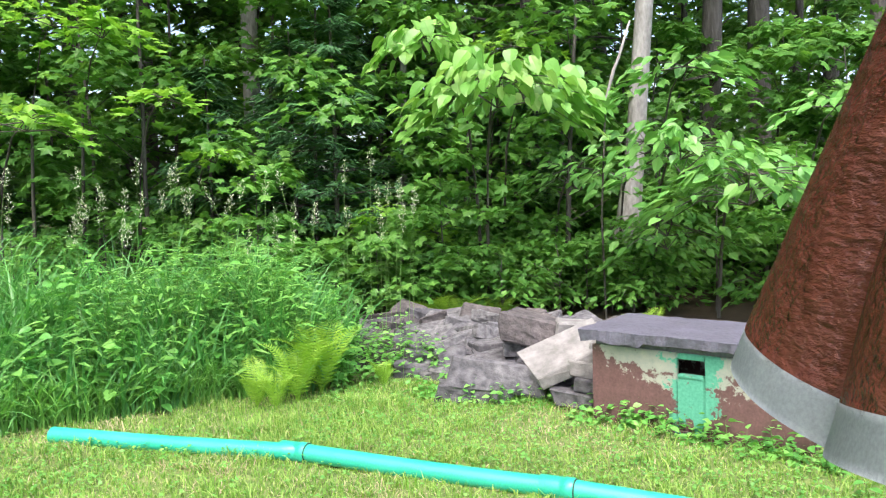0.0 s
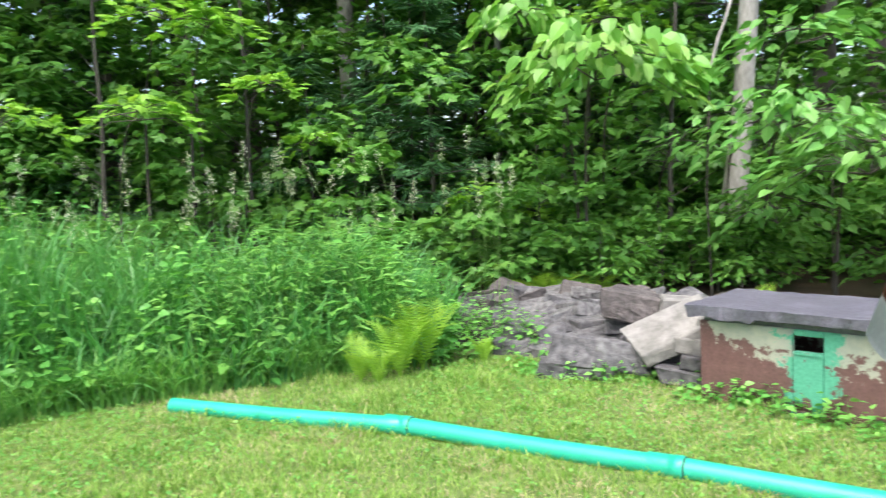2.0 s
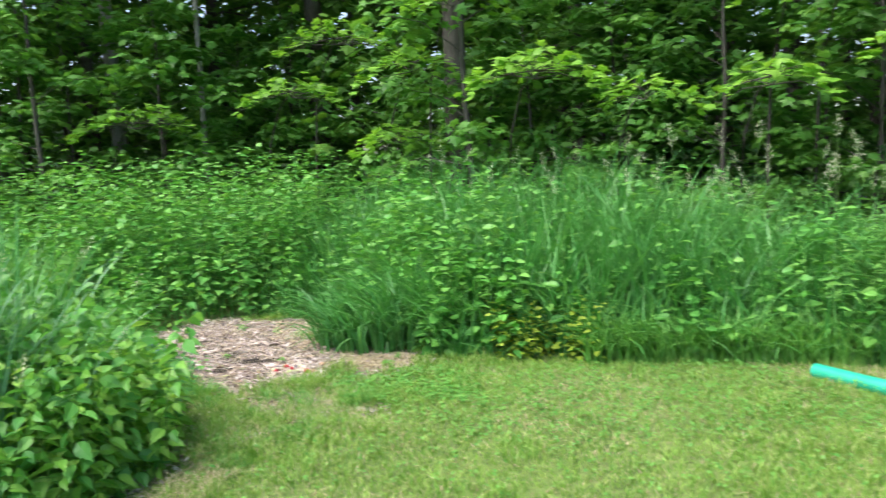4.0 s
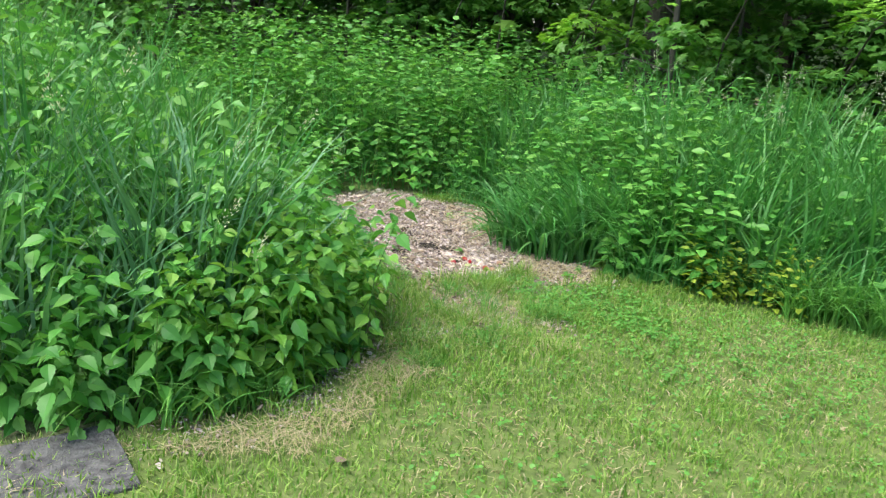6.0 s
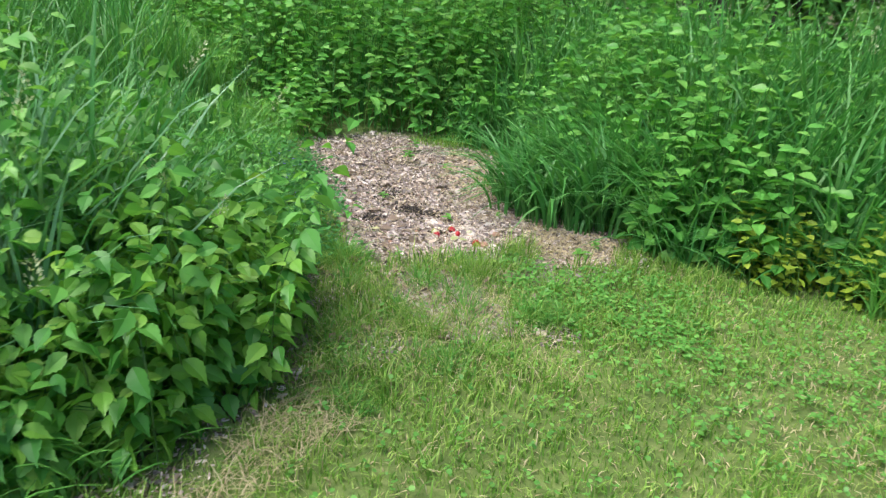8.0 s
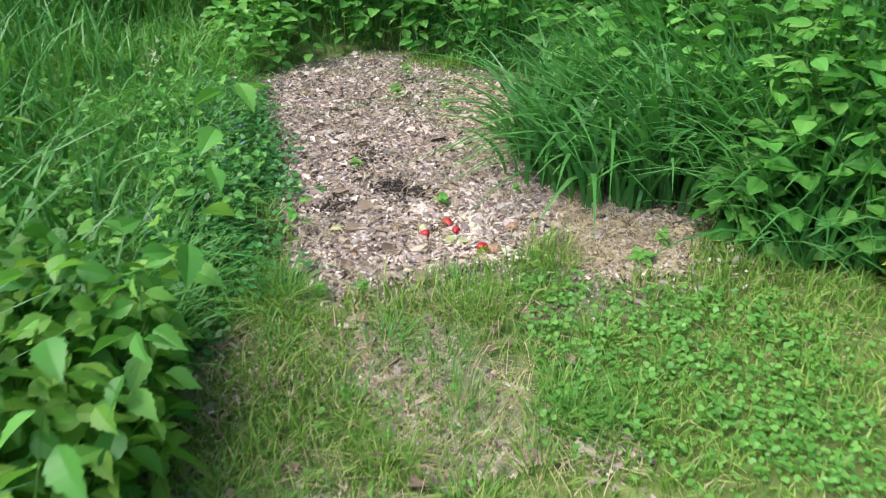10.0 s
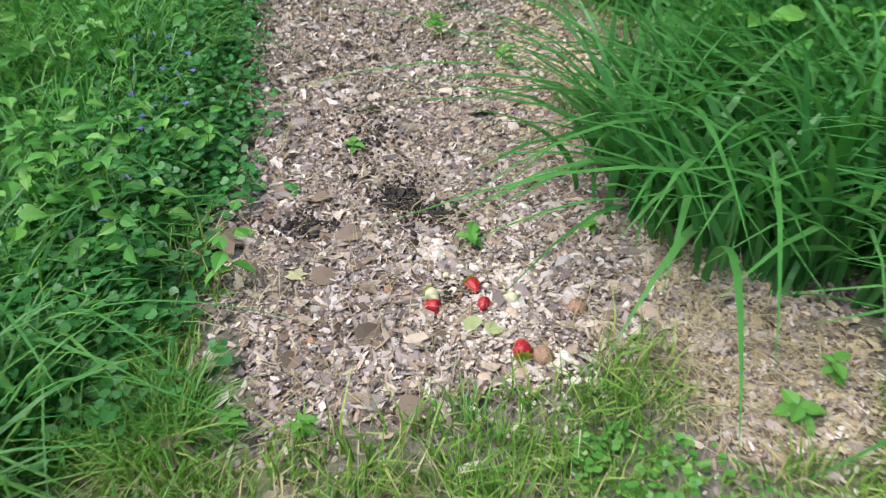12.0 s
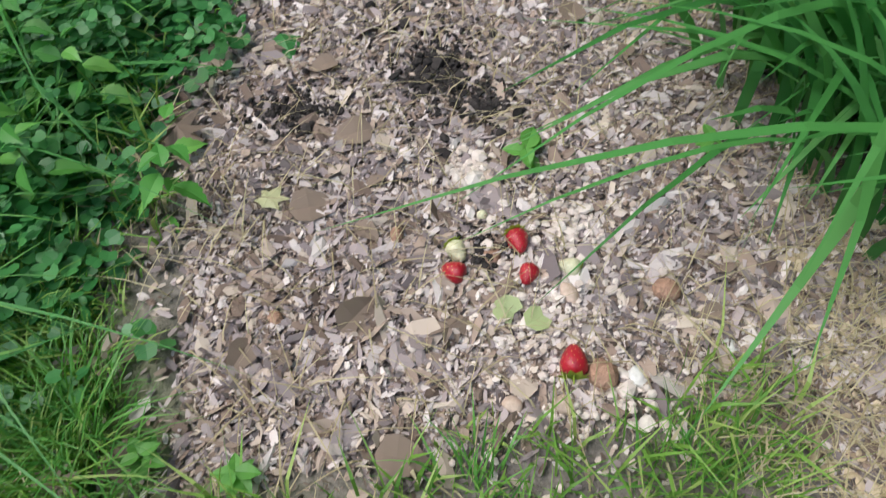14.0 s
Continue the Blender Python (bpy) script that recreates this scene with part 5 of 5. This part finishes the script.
M_CRUMB = leaf_material("pale_crumbs", (0.46, 0.37, 0.32), (0.66, 0.57, 0.51), (0.80, 0.74, 0.68), 0.0, 0.9, 6)
M_SOIL = leaf_material("black_soil", (0.012, 0.010, 0.010), (0.03, 0.025, 0.024), (0.07, 0.06, 0.055), 0.0, 0.95, 6)
crumbs("seed_crumbs", [(-5.30, 1.98), (-5.05, 1.98), (-4.95, 2.25), (-5.25, 2.3)], 700, 0.008, M_CRUMB, "pale crumbled nut and seed bits")
crumbs("seed_crumbs", [(-5.44, 2.01), (-5.37, 1.99), (-5.34, 2.05), (-5.42, 2.08)], 150, 0.012, M_CRUMB, "heap of white crumbs on the chips")
crumbs("seed_crumbs", [(-5.33, 2.12), (-5.20, 2.12), (-5.20, 2.24), (-5.33, 2.25)], 190, 0.011, M_CRUMB, "heap of pinkish white crumbs on the chips")
crumbs("seed_crumbs", [(-5.05, 2.1), (-4.93, 2.1), (-4.93, 2.3), (-5.03, 2.3)], 130, 0.010, M_CRUMB, "pale crumbs about the fruit")
crumbs("black_soil", [(-5.78, 1.90), (-5.55, 1.90), (-5.55, 2.08), (-5.75, 2.08)], 560, 0.010, M_SOIL, "scratched-up black soil")
crumbs("black_soil", [(-5.60, 2.02), (-5.50, 2.02), (-5.50, 2.13), (-5.60, 2.13)], 190, 0.010, M_SOIL, "scratched-up black soil")
crumbs("black_soil", [(-5.63, 1.66), (-5.52, 1.64), (-5.52, 1.80), (-5.63, 1.80)], 300, 0.009, M_SOIL, "scratched-up black soil")
crumbs("black_soil", [(-5.29, 1.99), (-5.20, 1.99), (-5.20, 2.09), (-5.29, 2.09)], 150, 0.008, M_SOIL, "dark soil under the fruit")
crumbs("black_soil", [(-6.2, 1.85), (-5.85, 1.85), (-5.85, 2.08), (-6.15, 2.1)], 420, 0.009, M_SOIL, "dark crumbly soil")

M_RED = plain_material("strawberry_red", [(0.3, (0.28, 0.004, 0.016)), (0.5, (0.42, 0.008, 0.026)), (0.8, (0.52, 0.03, 0.045))], 30, 0.3, 0, 0.5, 0.002, 380)
M_PALE_BERRY = plain_material("unripe_berry", [(0.3, (0.55, 0.55, 0.32)), (0.7, (0.75, 0.72, 0.52))], 30, 0.4, 0, 0.4, 0.002, 300)
M_SEEDS = plain_material("berry_seeds", [(0.3, (0.65, 0.45, 0.12)), (0.7, (0.8, 0.6, 0.2))], 60, 0.5)
M_SHELL = plain_material("nut_shell", [(0.3, (0.26, 0.14, 0.09)), (0.5, (0.42, 0.24, 0.16)), (0.75, (0.55, 0.36, 0.26))], 25, 0.75, 0, 1.0, 0.006, 120)
M_WHITE_BIT = plain_material("white_shell", [(0.3, (0.62, 0.60, 0.56)), (0.7, (0.80, 0.79, 0.76))], 20, 0.7, 0, 0.4, 0.003, 120)
M_NUT = plain_material("pale_nut", [(0.3, (0.50, 0.36, 0.27)), (0.7, (0.70, 0.56, 0.46))], 20, 0.6, 0, 0.3, 0.003, 120)


def lathe(profile, n=20):
    v, f = [], []
    for r, z in profile:
        for k in range(n):
            th = 2 * math.pi * k / n
            v.append((r * math.cos(th), r * math.sin(th), z))
    for i in range(len(profile) - 1):
        for k in range(n):
            q = (k + 1) % n
            f += [(i * n + k, i * n + q, (i + 1) * n + q), (i * n + k, (i + 1) * n + q, (i + 1) * n + k)]
    return np.array(v), np.array(f)


def strawberry(x, y, size, rot, mat=None, cap=True, label="ripe red strawberry with a green leafy cap lying on the chips"):
    root = new("strawberry")
    root.matrix_world = pose(x, y, float(ground_z(x, y)) + 0.44 * size + 0.004, *rot)
    prof = [(0.001, -0.62), (0.12, -0.6), (0.27, -0.45), (0.40, -0.2), (0.48, 0.08), (0.46, 0.3), (0.34, 0.43), (0.14, 0.47), (0.001, 0.46)]
    v, f = lathe([(r * size, z * size) for r, z in prof])
    s = Soup()
    s.add(v, f)
    s.build("fruit", mat or M_RED, root, True)
    n = 70
    s = Soup()
    t = (np.arange(n) + 0.5) / n
    z = -0.55 + 0.9 * t
    r = np.interp(z, [p[1] for p in prof[:7]], [p[0] for p in prof[:7]]) + 0.004
    th = np.arange(n) * 2.4
    pos = np.column_stack([r * np.cos(th), r * np.sin(th), z]) * size
    s.add(*place_all(LEAF_SMALL[0], LEAF_SMALL[1], pos, np.tile([0, 0, -1.0], (n, 1)) + 0.01, pos, np.full(n, 0.055 * size)))
    s.build("seeds", M_SEEDS, root)
    if cap:
        s = Soup()
        k = 9
        th = np.arange(k) * 6.283 / k
        d = np.column_stack([np.cos(th), np.sin(th), np.full(k, 0.15)])
        s.add(*place_all(LEAF[0], LEAF[1], d * 0.05 * size + [0, 0, 0.47 * size], d, up_jitter(k, 0.1), np.full(k, 0.5 * size)))
        s.add(*tube([(0, 0, 0.46 * size), (0.03 * size, 0, 0.75 * size)], [0.045 * size, 0.03 * size], 6))
        s.build("leaf_cap", M_YELLOW, root)
    return tagged(root, label, "strawberry", "strawberries on the chips")


def nut(x, y, sx, sy, sz, rz, mat, name, label, lump=0.08, seed=0):
    bm = bmesh.new()
    bmesh.ops.create_icosphere(bm, subdivisions=3, radius=0.5)
    for v in bm.verts:
        p = v.co * 7 + Vector((seed, 0, 0))
        v.co *= 1 + lump * (noise.noise(p) + 0.6 * noise.noise(p * 2.6))
        v.co = Vector((v.co.x * sx, v.co.y * sy, v.co.z * sz))
    for f in bm.faces:
        f.smooth = True
    ob = part(name, bm, mat, None)
    ob.matrix_world = pose(x, y, float(ground_z(x, y)) + sz * 0.42 + 0.003, 0, 0, rz)
    return tagged(ob, label, "nut", "nuts on the chips")


strawberry(-5.038, 2.153, 0.043, (0, 96, -8))
strawberry(-5.241, 2.001, 0.033, (0, 88, 205), M_PALE_BERRY, True, "half-ripe pale strawberry lying on the chips")
strawberry(-5.202, 1.995, 0.036, (0, 85, 60), None, False, "half-eaten red strawberry lying on the chips")
strawberry(-5.250, 2.098, 0.038, (0, 92, 190), None, True, "bruised red strawberry lying on dark soil")
strawberry(-5.191, 2.108, 0.032, (0, 85, 150), None, False, "half-eaten red strawberry lying on the chips")
strawberry(-5.196, 2.173, 0.033, (0, 88, 70), M_PALE_BERRY, True, "unripe greenish white strawberry lying on the chips")
nut(-5.018, 2.192, 0.048, 0.042, 0.036, 30, M_SHELL, "walnut", "brown walnut shell lying by a strawberry", 0.16, 1)
nut(-5.146, 2.312, 0.042, 0.038, 0.032, 60, M_SHELL, "walnut", "brown walnut shell on the chips", 0.16, 2)
nut(-5.154, 2.166, 0.042, 0.026, 0.024, 20, M_NUT, "peanut", "pale shelled nut on the crumbs", 0.08, 3)
nut(-5.312, 2.048, 0.018, 0.018, 0.017, 0, M_PALE_BERRY, "acorn", "small pale round nut on the chips", 0.03, 4)
nut(-5.283, 1.908, 0.028, 0.022, 0.022, 0, M_SHELL, "acorn", "reddish-brown acorn on the chips", 0.06, 5)
nut(-5.234, 2.054, 0.042, 0.03, 0.02, 15, M_SHELL, "nut_shell", "tan half nut shell among the strawberries", 0.2, 6)
nut(-4.979, 2.132, 0.034, 0.028, 0.024, 70, M_NUT, "peanut", "pale nut beside the strawberry", 0.1, 7)
nut(-5.185, 2.143, 0.034, 0.028, 0.02, 70, M_NUT, "peanut", "pale nut beside the strawberry", 0.1, 8)
nut(-4.985, 2.06, 0.03, 0.026, 0.02, 70, M_NUT, "peanut", "small pale nut on the chips", 0.1, 9)
nut(-5.142, 1.723, 0.026, 0.022, 0.018, 40, M_SHELL, "nut_shell", "reddish-brown broken shell on the chips", 0.2, 10)
nut(-5.014, 2.242, 0.034, 0.028, 0.018, 10, M_WHITE_BIT, "eggshell", "white broken shell bit on the chips", 0.3, 11)
nut(-5.05, 2.385, 0.026, 0.022, 0.012, 10, M_WHITE_BIT, "eggshell", "white broken shell bit on the chips", 0.3, 12)


# ---- fallen leaves ----
_lobes = [(0, 0), (-0.10, 0.12), (-0.26, 0.16), (-0.12, 0.28), (-0.36, 0.44), (-0.14, 0.48), (-0.34, 0.72), (-0.12, 0.72), (0, 1.0), (0.12, 0.72), (0.34, 0.72), (0.14, 0.48), (0.36, 0.44), (0.12, 0.28), (0.26, 0.16), (0.10, 0.12)]
OAK = (np.array([(0, 0.5, 0.06)] + [(x, y, 0.10 * math.sin(9 * x + 4 * y)) for x, y in _lobes]), np.array([(0, 1 + (i + 1) % 16, 1 + i) for i in range(16)]))


def fallen(x, y, size, az, tpl, mat, label, lift=0.018, tilt=0.15, name="fallen_leaf"):
    s = Soup()
    a = radians(az)
    s.add(*place_all(tpl[0], tpl[1], np.zeros((1, 3)), np.array([[math.cos(a), math.sin(a), tilt * 0.5]]), up_jitter(1, tilt), np.array([[size, size, size * 1.2]])))
    ob = s.build(name, mat)
    ob.location = (x, y, float(ground_z(x, y)) + lift)
    return tagged(ob, label, "leaf", "leaves on the chips")


M_PALE_LEAF = leaf_material("pale_yellow_leaf", (0.55, 0.56, 0.30), (0.60, 0.60, 0.34), (0.66, 0.66, 0.42), 0.2, 0.6)
M_BLUISH = leaf_material("round_pale_green_leaf", (0.36, 0.46, 0.20), (0.42, 0.50, 0.24), (0.48, 0.54, 0.28), 0.2, 0.5)
fallen(-5.46, 1.56, 0.14, 200, OAK, M_LITTER, "curled brown oak leaf on the chips", 0.022, 0.3)
fallen(-5.349, 1.69, 0.055, 150, MAPLE, M_PALE_LEAF, "small pale yellow maple leaf on the chips")
fallen(-5.34, 1.735, 0.08, 100, LEAF_ROUND, M_LITTER, "flat brown dead leaf on the chips")
fallen(-5.12, 2.082, 0.045, 230, ROUND, M_BLUISH, "round pale green leaf beside the strawberries")
fallen(-5.12, 2.125, 0.042, 300, ROUND, M_BLUISH, "round pale green leaf beside the strawberries")
fallen(-5.784, 1.695, 0.08, 20, MAPLE, M_IVY, "small green maple leaf on the chips")
fallen(-4.6, 2.12, 0.09, 80, LEAF_ROUND, M_LITTER, "reddish-brown dead leaf at the patch's edge")
fallen(-4.71, 1.79, 0.08, 130, LEAF_ROUND, M_LITTER, "grey-brown dead leaf at the patch's edge")
fallen(-4.93, 1.42, 0.10, 60, OAK, M_LITTER, "curled grey-brown dead leaf beside the grass", 0.022, 0.3)
fallen(-4.92, 1.49, 0.09, 110, OAK, M_LITTER, "curled grey-brown dead leaf beside the grass", 0.022, 0.3)
fallen(-2.95, 0.60, 0.05, 130, LEAF_ROUND, M_LITTER, "small brown dead leaf on the lawn")
for i in range(60):
    x, y = scatter_in(PATCH, 1)[0] if i < 36 else scatter_in([(-4.774, 1.285), (-3.924, 1.155), (-4.2, 2.2), (-4.846, 2.158)], 1)[0]
    fallen(x, y, rng.uniform(0.04, 0.09), rng.uniform(0, 360), (OAK, LEAF_ROUND, LEAF)[i % 3], M_LITTER, "curled brown dead leaf on the ground", 0.016, 0.35)


# ---- single plants on and beside the patch ----
def seedling(x, y, h, size, n, mat, label):
    root = new("seedling")
    root.location = (x, y, float(ground_z(x, y)))
    s = Soup()
    s.add(*tube([(0, 0, -0.01), (0.004, 0.003, h)], [0.0016, 0.001], 5))
    s.build("stem", M_STALK, root, True)
    for i in range(n):
        a = i * 2.4 + rng.normal(0, 0.3)
        lf = Soup()
        lf.add(*place_all(LEAF[0], LEAF[1], np.array([[0.004, 0.003, h * (0.5 + 0.5 * i / n)]]), np.array([[math.cos(a), math.sin(a), 0.15]]), up_jitter(1, 0.2), np.array([size * rng.uniform(0.8, 1.2)])))
        lf.build("leaf", mat, root)
    return tagged(root, label, "seedling", "seedlings")


for x, y, h, sz, n in ((-5.422, 2.127, 0.05, 0.045, 6), (-4.785, 2.623, 0.05, 0.05, 6), (-4.864, 2.749, 0.07, 0.04, 7), (-6.748, 2.297, 0.1, 0.06, 8), (-7.078, 2.445, 0.12, 0.06, 8), (-6.481, 2.496, 0.08, 0.05, 7),
                       (-4.938, 1.562, 0.05, 0.035, 7), (-4.907, 1.688, 0.05, 0.03, 7), (-5.426, 2.445, 0.05, 0.03, 6), (-5.937, 1.897, 0.04, 0.04, 5)):
    seedling(x, y, h, sz, n, M_FORB, "small green seedling growing through the chips")


def arching_blade(x, y, L, w, az, bend, label="long broad grass blade arching over the chips"):
    s = Soup()
    s.add(*blades(np.array([[0, 0, -0.01]]), np.array([L]), np.array([w]), np.array([radians(az)]), np.array([bend]), 9))
    ob = s.build("arching_grass", M_TALL)
    ob.location = (x, y, float(ground_z(x, y)))
    return tagged(ob, label, "grass blade", "arching blades")


for x, y in scatter_in([(-5.05, 2.85), (-5.2, 2.62), (-5.45, 2.5), (-5.85, 2.5), (-6.05, 2.75), (-5.8, 3.1), (-5.1, 3.1)], 64):
    arching_blade(x, y, rng.uniform(0.45, 0.85), rng.uniform(0.009, 0.014), math.degrees(-1.3 + rng.normal(0, 1.0)), rng.uniform(0.4, 1.3))
arching_blade(-5.32, 2.62, 0.52, 0.010, -72, 1.3)
arching_blade(-5.62, 2.48, 0.42, 0.011, -100, 0.9)
for x, y, L, az, b in ((-5.407, 1.242, 0.5, 60, 1.1), (-5.240, 1.224, 0.45, 40, 1.3), (-5.151, 1.196, 0.5, 70, 1.2), (-5.725, 1.239, 0.55, 30, 1.0), (-5.047, 1.249, 0.42, 55, 1.4)):
    arching_blade(x, y, L, 0.004, az, b, "thin grass blade arching onto the chips")


def tuft(x, y, n, h, mat, label):
    s = Soup()
    p = np.column_stack([rng.normal(0, 0.035, (n, 2)), np.full(n, -0.01)])
    s.add(*blades(p, rng.uniform(0.5, 1, n) * h, rng.uniform(0.0014, 0.0028, n), np.arctan2(p[:, 1], p[:, 0]) + rng.normal(0, 0.6, n), rng.uniform(0.2, 1.2, n), 4))
    ob = s.build("grass_tuft", mat)
    ob.location = (x, y, float(ground_z(x, y)))
    return tagged(ob, label, "grass tuft", "grass tufts", "stuff")


for x, y in [(-5.0, 1.44), (-5.1, 1.45), (-4.95, 1.38), (-5.2, 1.38), (-4.80, 2.05), (-4.76, 2.15), (-4.86, 2.28), (-4.84, 2.36), (-4.72, 2.24), (-4.86, 2.0), (-7.0, 1.5), (-6.1, 2.62), (-6.05, 2.7), (-6.15, 2.72), (-6.6, 2.95)] + [
        tuple(q) for q in scatter_in([(-4.82, 1.44), (-4.08, 1.13), (-3.6, 1.2), (-4.2, 2.4), (-4.75, 2.2)], 60)] + [tuple(q) for q in scatter_in([(-4.8, 1.08), (-5.2, 1.23), (-5.24, 1.44), (-4.9, 1.5)], 26)]:
    tuft(x, y, 60, rng.uniform(0.08, 0.17), M_FORB if rng.random() < 0.5 else M_LAWN, "bright green grass tuft at the patch's edge")


# grass growing along the pipe
for i in range(64):
    k = rng.uniform(0, 1)
    x, y = -2.74 + k * 4.1, 4.27 - 1.11 * k - 0.05 * math.sin(3 * k)
    tuft(x + rng.normal(0, 0.02), y - rng.choice([0.07, 0.075, -0.075]), 40, rng.uniform(0.04, 0.085), M_STRAW if rng.random() < 0.35 else M_LAWN, "short grass growing against the drain pipe")
